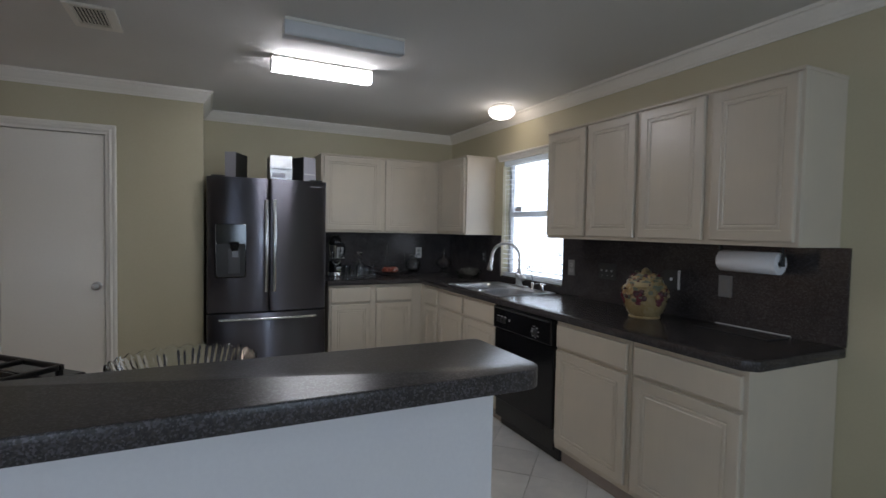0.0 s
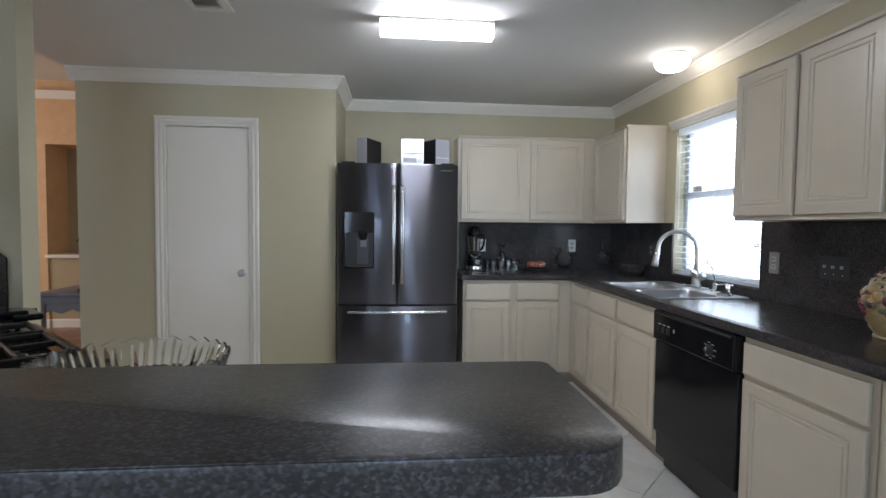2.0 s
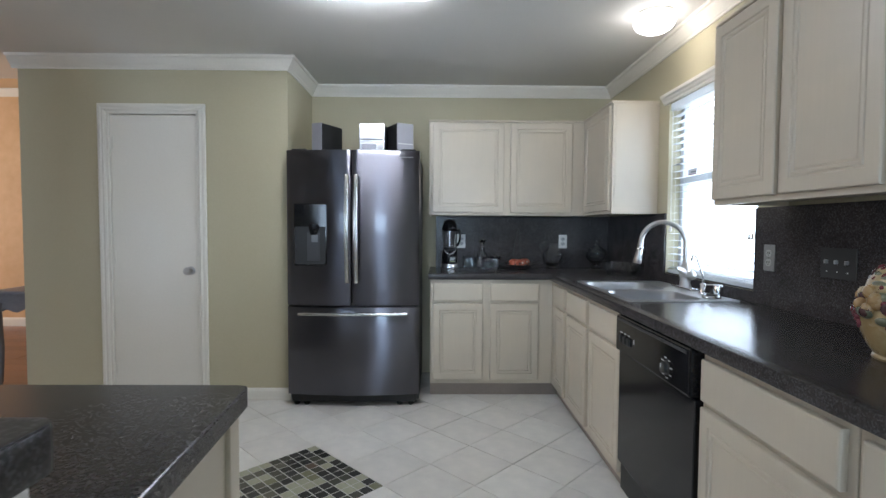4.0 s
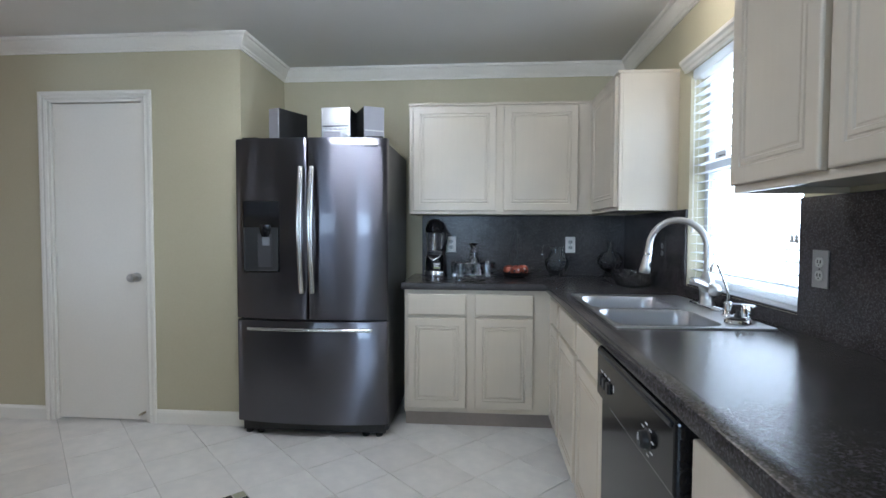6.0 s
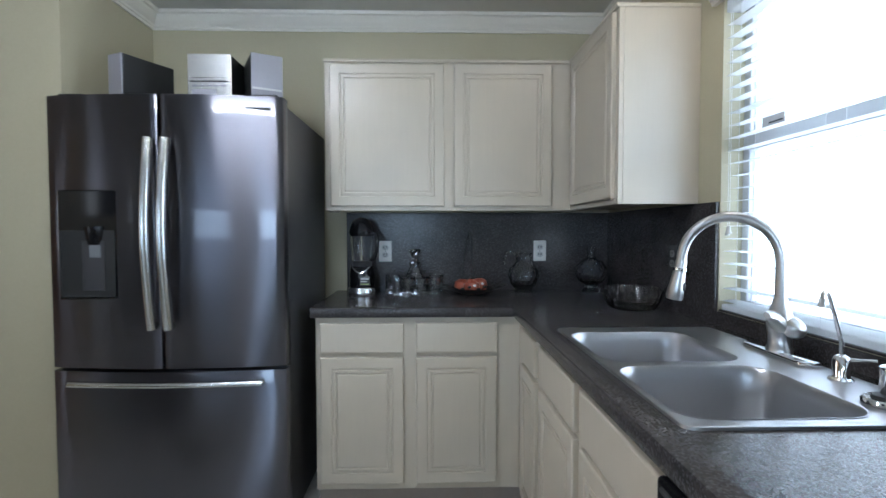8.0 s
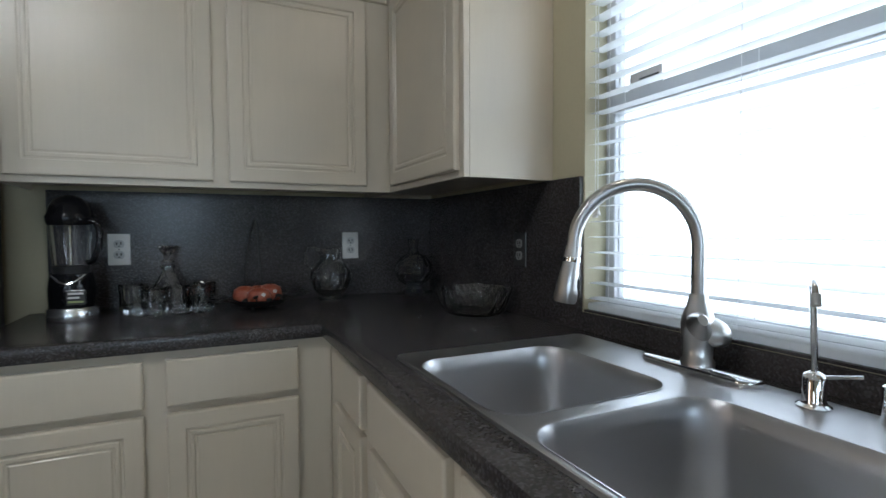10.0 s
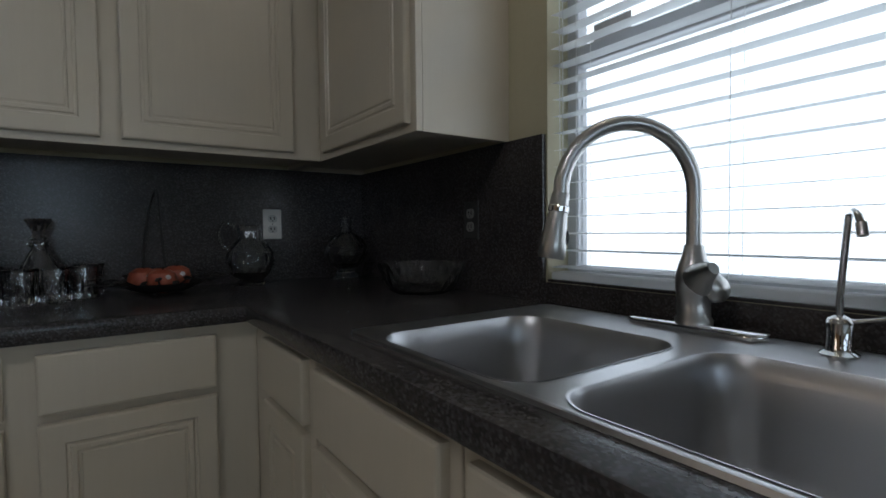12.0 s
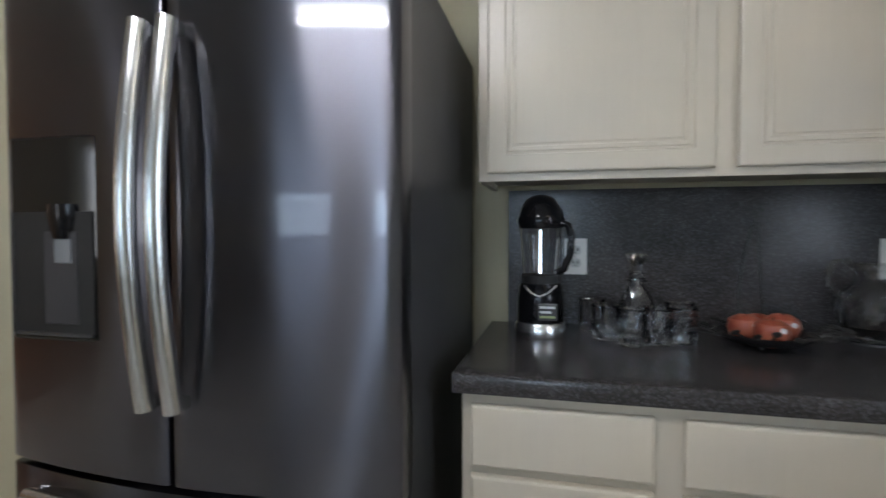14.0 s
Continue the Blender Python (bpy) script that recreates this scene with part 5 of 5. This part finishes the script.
for a0, z0, s in ((190, 0.215, 0.9), (225, 0.208, 1.0), (255, 0.215, 0.9), (172, 0.13, 0.8), (285, 0.15, 0.8), (240, 0.235, 0.8), (132, 0.21, 0.9), (205, 0.228, 0.9), (178, 0.20, 0.9), (212, 0.125, 0.7), (268, 0.185, 0.9), (160, 0.225, 0.8), (300, 0.21, 0.9), (195, 0.112, 0.6)):
    a = radians(a0)
    rot = Euler((0.5, 0.0, a + math.pi / 2)).to_matrix().to_4x4()
    part("leaf", ellipsoid(on_pot(a, z0, 0.004), (0.034 * s, 0.009, 0.022 * s), None, rot, 12, 8), M_LEAF, cj, smooth=True)
for a0, z0, r in ((183, 0.165, 0.019), (168, 0.185, 0.018), (295, 0.19, 0.018), (215, 0.232, 0.016), (120, 0.165, 0.019), (192, 0.235, 0.015), (176, 0.142, 0.016), (246, 0.212, 0.017), (160, 0.15, 0.017), (278, 0.17, 0.017), (250, 0.236, 0.014)):
    part("pear", ellipsoid(on_pot(radians(a0), z0, 0.004), (r, r, r * 1.15)), M_PEAR, cj, smooth=True)
for k in range(96):
    a, z0 = 2 * math.pi * k * 0.618 + rng.uniform(-0.1, 0.1), 0.128 + 0.132 * (k / 96) ** 0.9 + rng.uniform(-0.006, 0.006)
    if abs((math.degrees(a) % 360) - 236) < 16 and z0 < 0.19:
        continue
    name, mat, size = rng.choice((("leaf", M_LEAF, (0.026, 0.008, 0.016)), ("plum", M_PLUM, (0.018, 0.012, 0.017)), ("plum", M_PLUM, (0.014, 0.013, 0.014)), ("pear", M_PEAR, (0.015, 0.014, 0.018)), ("grape", M_GRAPE, (0.012, 0.012, 0.012)), ("blossom", M_BLOSSOM, (0.013, 0.011, 0.013))))
    turn = Euler((rng.uniform(-0.5, 0.5), rng.uniform(-0.8, 0.8), a + math.pi / 2)).to_matrix().to_4x4()
    part(name, ellipsoid(on_pot(a, z0, rng.uniform(0.001, 0.009)), size, None, turn, 9, 7), mat, cj, smooth=True)
fl = Matrix.Translation(on_pot(radians(236), 0.160, 0.006)) @ Euler((math.pi / 2, 0, radians(236) + math.pi / 2)).to_matrix().to_4x4()
bm = bmesh.new()
for k in range(14):
    t = 2 * math.pi * k / 14
    ellipsoid((0.024 * math.cos(t), 0.024 * math.sin(t), 0.004), (0.014, 0.006, 0.004), bm, Matrix.Rotation(t, 4, "Z"), 8, 5)
bm.transform(fl)
flower = part("sunflower_petals", bm, M_CERAMIC, cj, smooth=True)
bm = ellipsoid((0, 0, 0.006), (0.013, 0.013, 0.006))
bm.transform(fl)
part("sunflower_eye", bm, M_LEAF, flower, smooth=True)

# added slab: no board is known here, only a thin pale line
cb = thing("pale_edged_slab", pose(-0.115, -3.44, Z), "thin dark slab with a pale edge, added by the splashback", "board")
part("slab", box((-0.085, -0.19, 0.0), (0.085, 0.19, 0.006), 0.002, 1), M_PLATE_D, cb)
part("rim", box((0.0845, -0.19, 0.0), (0.088, 0.19, 0.010), 0.001, 1), M_PRINT, cb)
pt = thing("paper_towel_holder", pose(-0.15, -3.50, 1.256), "paper towel roll on a holder under the wall cabinet", "paper towel")
part("roll", join(bmesh.new(), lathe([(0.019, -0.14), (0.049, -0.14), (0.051, -0.137), (0.051, 0.137), (0.049, 0.14), (0.019, 0.14), (0.019, -0.14)], 32), pose(0, 0, 0, 90)), M_PAPER, pt, "white paper roll", smooth=True)
for y in (-0.155, 0.147):
    part("bracket", box((-0.012, y, -0.012), (0.012, y + 0.008, 0.080), 0.003, 1), M_BLACK_M, pt)
part("rod", join(bmesh.new(), tube([(0, -0.15, 0), (0, 0.15, 0)], 0.009, 12)), M_BLACK_M, pt)

# ---------------------------------------------------------------- corner range and microwave
AX = pose(-3.105, -2.875, 0, 0, 0, 135)
rg = thing("gas_range", AX, "black gas range set across the corner with iron grates", "range")
part("body", box((-0.38, 0.0, 0.02), (0.38, 0.63, 0.895), 0.004), M_BLACK, rg)
part("cooktop", box((-0.382, -0.02, 0.8955), (0.382, 0.63, 0.918), 0.006), M_BLACK, rg)
part("back_guard", prism([(-0.38, 0.57), (0.38, 0.57), (0.38, 0.63), (-0.38, 0.63)], 0.9185, 1.00, 0.008), M_BLACK_M, rg)
part("oven_door", box((-0.375, -0.035, 0.20), (0.375, -0.001, 0.78), 0.006), M_BLACK, rg)
part("door_handle", tube([(-0.32, -0.07, 0.74), (0.32, -0.07, 0.74)], 0.012, 10), M_BLACK_M, rg)
for gx in (-0.19, 0.19):
    bm = bmesh.new()
    for k in range(2):
        box((gx - 0.17, 0.03 + 0.49 * k, 0.935), (gx + 0.17, 0.045 + 0.49 * k, 0.952), 0.003, 1, bm)
        box((gx - 0.17 + 0.325 * k, 0.0455, 0.935), (gx - 0.155 + 0.325 * k, 0.5195, 0.952), 0.003, 1, bm)
    for y in (0.15, 0.275, 0.40):
        box((gx - 0.154, y, 0.937), (gx + 0.154, y + 0.011, 0.954), 0.003, 1, bm)
    box((gx - 0.0055, 0.046, 0.9365), (gx + 0.0055, 0.519, 0.9535), 0.003, 1, bm)
    for sx in (-0.16, 0.16):
        for y in (0.04, 0.525):
            box((gx + sx - 0.007, y - 0.007, 0.918), (gx + sx + 0.007, y + 0.007, 0.936), bm=bm)
    part("grate", bm, M_IRON, rg, "cast iron grate")
    for y in (0.16, 0.40):
        b = part("burner", join(bmesh.new(), lathe([(0, 0.022), (0.03, 0.022), (0.034, 0.018), (0.034, 0.010), (0.048, 0.006), (0.05, 0), (0, 0)], 20), pose(gx, y, 0.918)), M_BLACK_M, rg, smooth=True)
        part("burner_ring", join(bmesh.new(), lathe([(0.050, 0.0), (0.056, 0.002), (0.052, 0.005), (0.046, 0.004)], 20), pose(gx, y, 0.918)), M_CHROME, b, smooth=True)
guard = bmesh.new()
box((0.262, 0.02, 0.957), (0.384, 0.53, 0.984), 0.009, 2, guard)
box((0.215, -0.012, 0.953), (0.384, 0.075, 0.975), 0.009, 2, guard)
part("griddle_plate", guard, M_BLACK, rg, "glossy black griddle plate laid on the grate")
for k in range(5):
    part("knob", join(bmesh.new(), lathe([(0, 0.03), (0.015, 0.03), (0.019, 0.004), (0.022, 0), (0, 0)], 16), pose(-0.3 + 0.15 * k, -0.02, 0.845, 90)), M_BLACK_M, rg, smooth=True)
mw = thing("microwave", AX @ pose(0, 0.27, 0), "black microwave hung above the corner range", "microwave")
part("body", box((-0.38, 0.0, 1.362), (0.38, 0.36, 1.715), 0.004), M_BLACK, mw)
part("door", box((-0.379, -0.022, 1.37), (0.379, -0.001, 1.713), 0.004), M_DARKGLASS, mw)
part("edge_trim", box((-0.3815, -0.018, 1.37), (-0.3795, 0.0, 1.713)), M_HANDLE, mw)
part("mounting_bracket", box((-0.20, 0.3605, 1.38), (0.30, 0.42, 1.70)), M_BLACK_M, mw)

# ---------------------------------------------------------------- living room
tb = thing("console_table", pose(-4.37, 0.12, 0), "blue-grey painted console table with curved legs", "table")
part("tabletop", prism([(-0.52, -0.52), (0.0, -0.52), (0.0, 0.52), (-0.52, 0.52)], 0.705, 0.735, 0.008), M_TABLE, tb, smooth=True)
drop = [0.0, 0.012, 0.030, 0.012, 0.004, 0.022, 0.040, 0.022, 0.004, 0.012, 0.030, 0.012, 0.0]
for side in (-0.48, 0.462):
    edge = [(-0.48 + 0.465 * k / 12, 0.560 + drop[k]) for k in range(13)] + [(-0.015, 0.7045), (-0.48, 0.7045)]
    part("apron", join(bmesh.new(), prism(edge, -side - 0.018, -side, 0.001), pose(0, 0, 0, 90)), M_TABLE, tb)
part("apron_back", box((-0.478, -0.461, 0.600), (-0.46, 0.461, 0.7045), 0.002, 1), M_TABLE, tb)
part("apron_front", box((-0.035, -0.461, 0.600), (-0.017, 0.461, 0.7045), 0.002, 1), M_TABLE, tb)
part("apron_bead", box((-0.488, -0.488, 0.640), (-0.012, 0.488, 0.652), 0.003, 1), M_TABLE, tb)
for sx, sy in ((-0.46, -0.46), (-0.46, 0.46), (-0.03, -0.46), (-0.03, 0.46)):
    o = -1 if sx < -0.2 else 1
    e = 1 if sy > 0 else -1
    k = 0.3 if o > 0 else 1.0
    part("leg", tube([(sx, sy, 0.66), (sx + o * 0.022 * k, sy + e * 0.022, 0.58), (sx + o * 0.015 * k, sy + e * 0.015, 0.45), (sx - 0.01 * k, sy, 0.28), (sx - 0.015 * k, sy, 0.12), (sx + o * 0.012 * k, sy + e * 0.012, 0.03), (sx + o * 0.02 * k, sy + e * 0.02, 0.0)], [0.032, 0.036, 0.028, 0.021, 0.017, 0.018, 0.022], 10), M_TABLE, tb, smooth=True)
figure = bmesh.new()
join(figure, lathe([(0, 0), (0.075, 0), (0.078, 0.02), (0.05, 0.04), (0.032, 0.07), (0.045, 0.11), (0.028, 0.15), (0.05, 0.19), (0.034, 0.235), (0.03, 0.28), (0.06, 0.31), (0.038, 0.345), (0.05, 0.385), (0.075, 0.42), (0.045, 0.455), (0.06, 0.475), (0, 0.48)], 14))
figure.transform(pose(-4.525, -0.30, 0.7355))
tagged(link("carved_ornament", figure, M_IRON, True), "dark carved ornament standing on the console table", "ornament")


# ---------------------------------------------------------------- floor pieces
def clip_poly(poly, axis, limit, keep_less):
    res = []
    for i in range(len(poly)):
        a, b = poly[i], poly[(i + 1) % len(poly)]
        ia = a[axis] <= limit if keep_less else a[axis] >= limit
        ib = b[axis] <= limit if keep_less else b[axis] >= limit
        if ia:
            res.append(a)
        if ia != ib:
            s = (limit - a[axis]) / (b[axis] - a[axis])
            res.append((a[0] + s * (b[0] - a[0]), a[1] + s * (b[1] - a[1])))
    return res


def tile_mesh(poly, z0, z1, ch):
    """A flat piece with a chamfered upper edge."""
    c = Vector((sum(p[0] for p in poly) / len(poly), sum(p[1] for p in poly) / len(poly)))
    verts = [(x, y, z0) for x, y in poly] + [(x, y, z1 - ch * 0.6) for x, y in poly]
    for x, y in poly:
        d = Vector((x, y)) - c
        d = d * max(0.0, 1 - ch * 1.3 / max(d.length, 1e-4))
        verts.append((c.x + d.x, c.y + d.y, z1))
    n = len(poly)
    faces = [[i, (i + 1) % n, n + (i + 1) % n, n + i] for i in range(n)] + [[n + i, n + (i + 1) % n, 2 * n + (i + 1) % n, 2 * n + i] for i in range(n)] + [list(range(2 * n, 3 * n))]
    return verts, faces


PITCH, ORG = 0.309, Vector((-1.700, -1.861))
U, V = Vector((math.sqrt(0.5), math.sqrt(0.5))), Vector((-math.sqrt(0.5), math.sqrt(0.5)))
gap = 0.0018
corners = [(gap, gap), (PITCH - gap, gap), (PITCH - gap, PITCH - gap), (gap, PITCH - gap)]
verts, faces = tile_mesh([tuple(U * u + V * v) for u, v in corners], -0.008, 0.0, 0.002)
whole = bpy.data.meshes.new("tile")
whole.from_pydata(verts, [], faces)
whole.materials.append(M_TILE)
rest_v, rest_f = [], []
for i in range(-24, 24):
    for j in range(-24, 24):
        if -2 <= i <= -1 and 0 <= j <= 1:
            continue
        o = ORG + U * (PITCH * i) + V * (PITCH * j)
        poly = [tuple(o + U * u + V * v) for u, v in corners]
        cut = poly
        for axis, limit, less in ((0, -4.4, False), (0, -0.002, True), (1, -7.99, False), (1, -0.002, True)):
            cut = clip_poly(cut, axis, limit, less)
            if len(cut) < 3:
                break
        if len(cut) < 3:
            continue
        near = o.y > -4.2 and o.x > -3.3
        if near and cut == poly:
            t = new("tile", whole)
            t.location = (o.x, o.y, random.uniform(-0.0004, 0.0004))
            t.parent = floor
        else:
            v, f = tile_mesh(cut, -0.008, 0.0, 0.002)
            if near:
                me = bpy.data.meshes.new("tile")
                me.from_pydata(v, [], f)
                me.materials.append(M_TILE)
                new("tile", me).parent = floor
            else:
                rest_f += [[k + len(rest_v) for k in q] for q in f]
                rest_v += v
me = bpy.data.meshes.new("tile_field")
me.from_pydata(rest_v, [], rest_f)
me.materials.append(M_TILE)
field = new("tile_field", me)
field.parent = floor
tagged(field, "pale ceramic tiles away from the kitchen", kind="stuff")
N = 11
cell = 2 * PITCH / N
g2 = 0.0030
verts, faces = tile_mesh([tuple(U * u + V * v) for u, v in ((g2, g2), (cell - g2, g2), (cell - g2, cell - g2), (g2, cell - g2))], -0.008, 0.0, 0.002)
bed_v, bed_f = tile_mesh([tuple(ORG + U * (2 * PITCH * u - 2 * PITCH) + V * (2 * PITCH * v)) for u, v in ((0.002, 0.002), (0.998, 0.002), (0.998, 0.998), (0.002, 0.998))], -0.0085, -0.0022, 0.001)
bed = bpy.data.meshes.new("mosaic_grout")
bed.from_pydata(bed_v, [], bed_f)
bed.materials.append(M_GROUT)
new("mosaic_grout", bed).parent = floor
chip = bpy.data.meshes.new("mosaic_tile")
chip.from_pydata(verts, [], faces)
chip.materials.append(M_MOSAIC)
for i in range(N):
    for j in range(N):
        o = ORG + U * (cell * i - 2 * PITCH) + V * (cell * j)
        t = new("mosaic_tile", chip)
        t.location = (o.x, o.y, random.uniform(-0.0006, 0.0004))
        t.parent = floor
for i in range(30):
    y0 = -3.2 + 0.17 * i
    shift = 0.9 * ((i * 7) % 5) / 5
    cuts = [-7.9] + [c - shift for c in (-6.2, -5.0, -3.8) if c - shift < -4.6] + [-4.402]
    for x0, x1 in zip(cuts, cuts[1:]):
        x1 -= 0.003
        v, f = tile_mesh([(x0, y0), (x1, y0), (x1, y0 + 0.166), (x0, y0 + 0.166)], -0.011, 0.0, 0.002)
        me = bpy.data.meshes.new("plank")
        me.from_pydata(v, [], f)
        me.materials.append(M_PLANK)
        new("plank", me).parent = floor_living
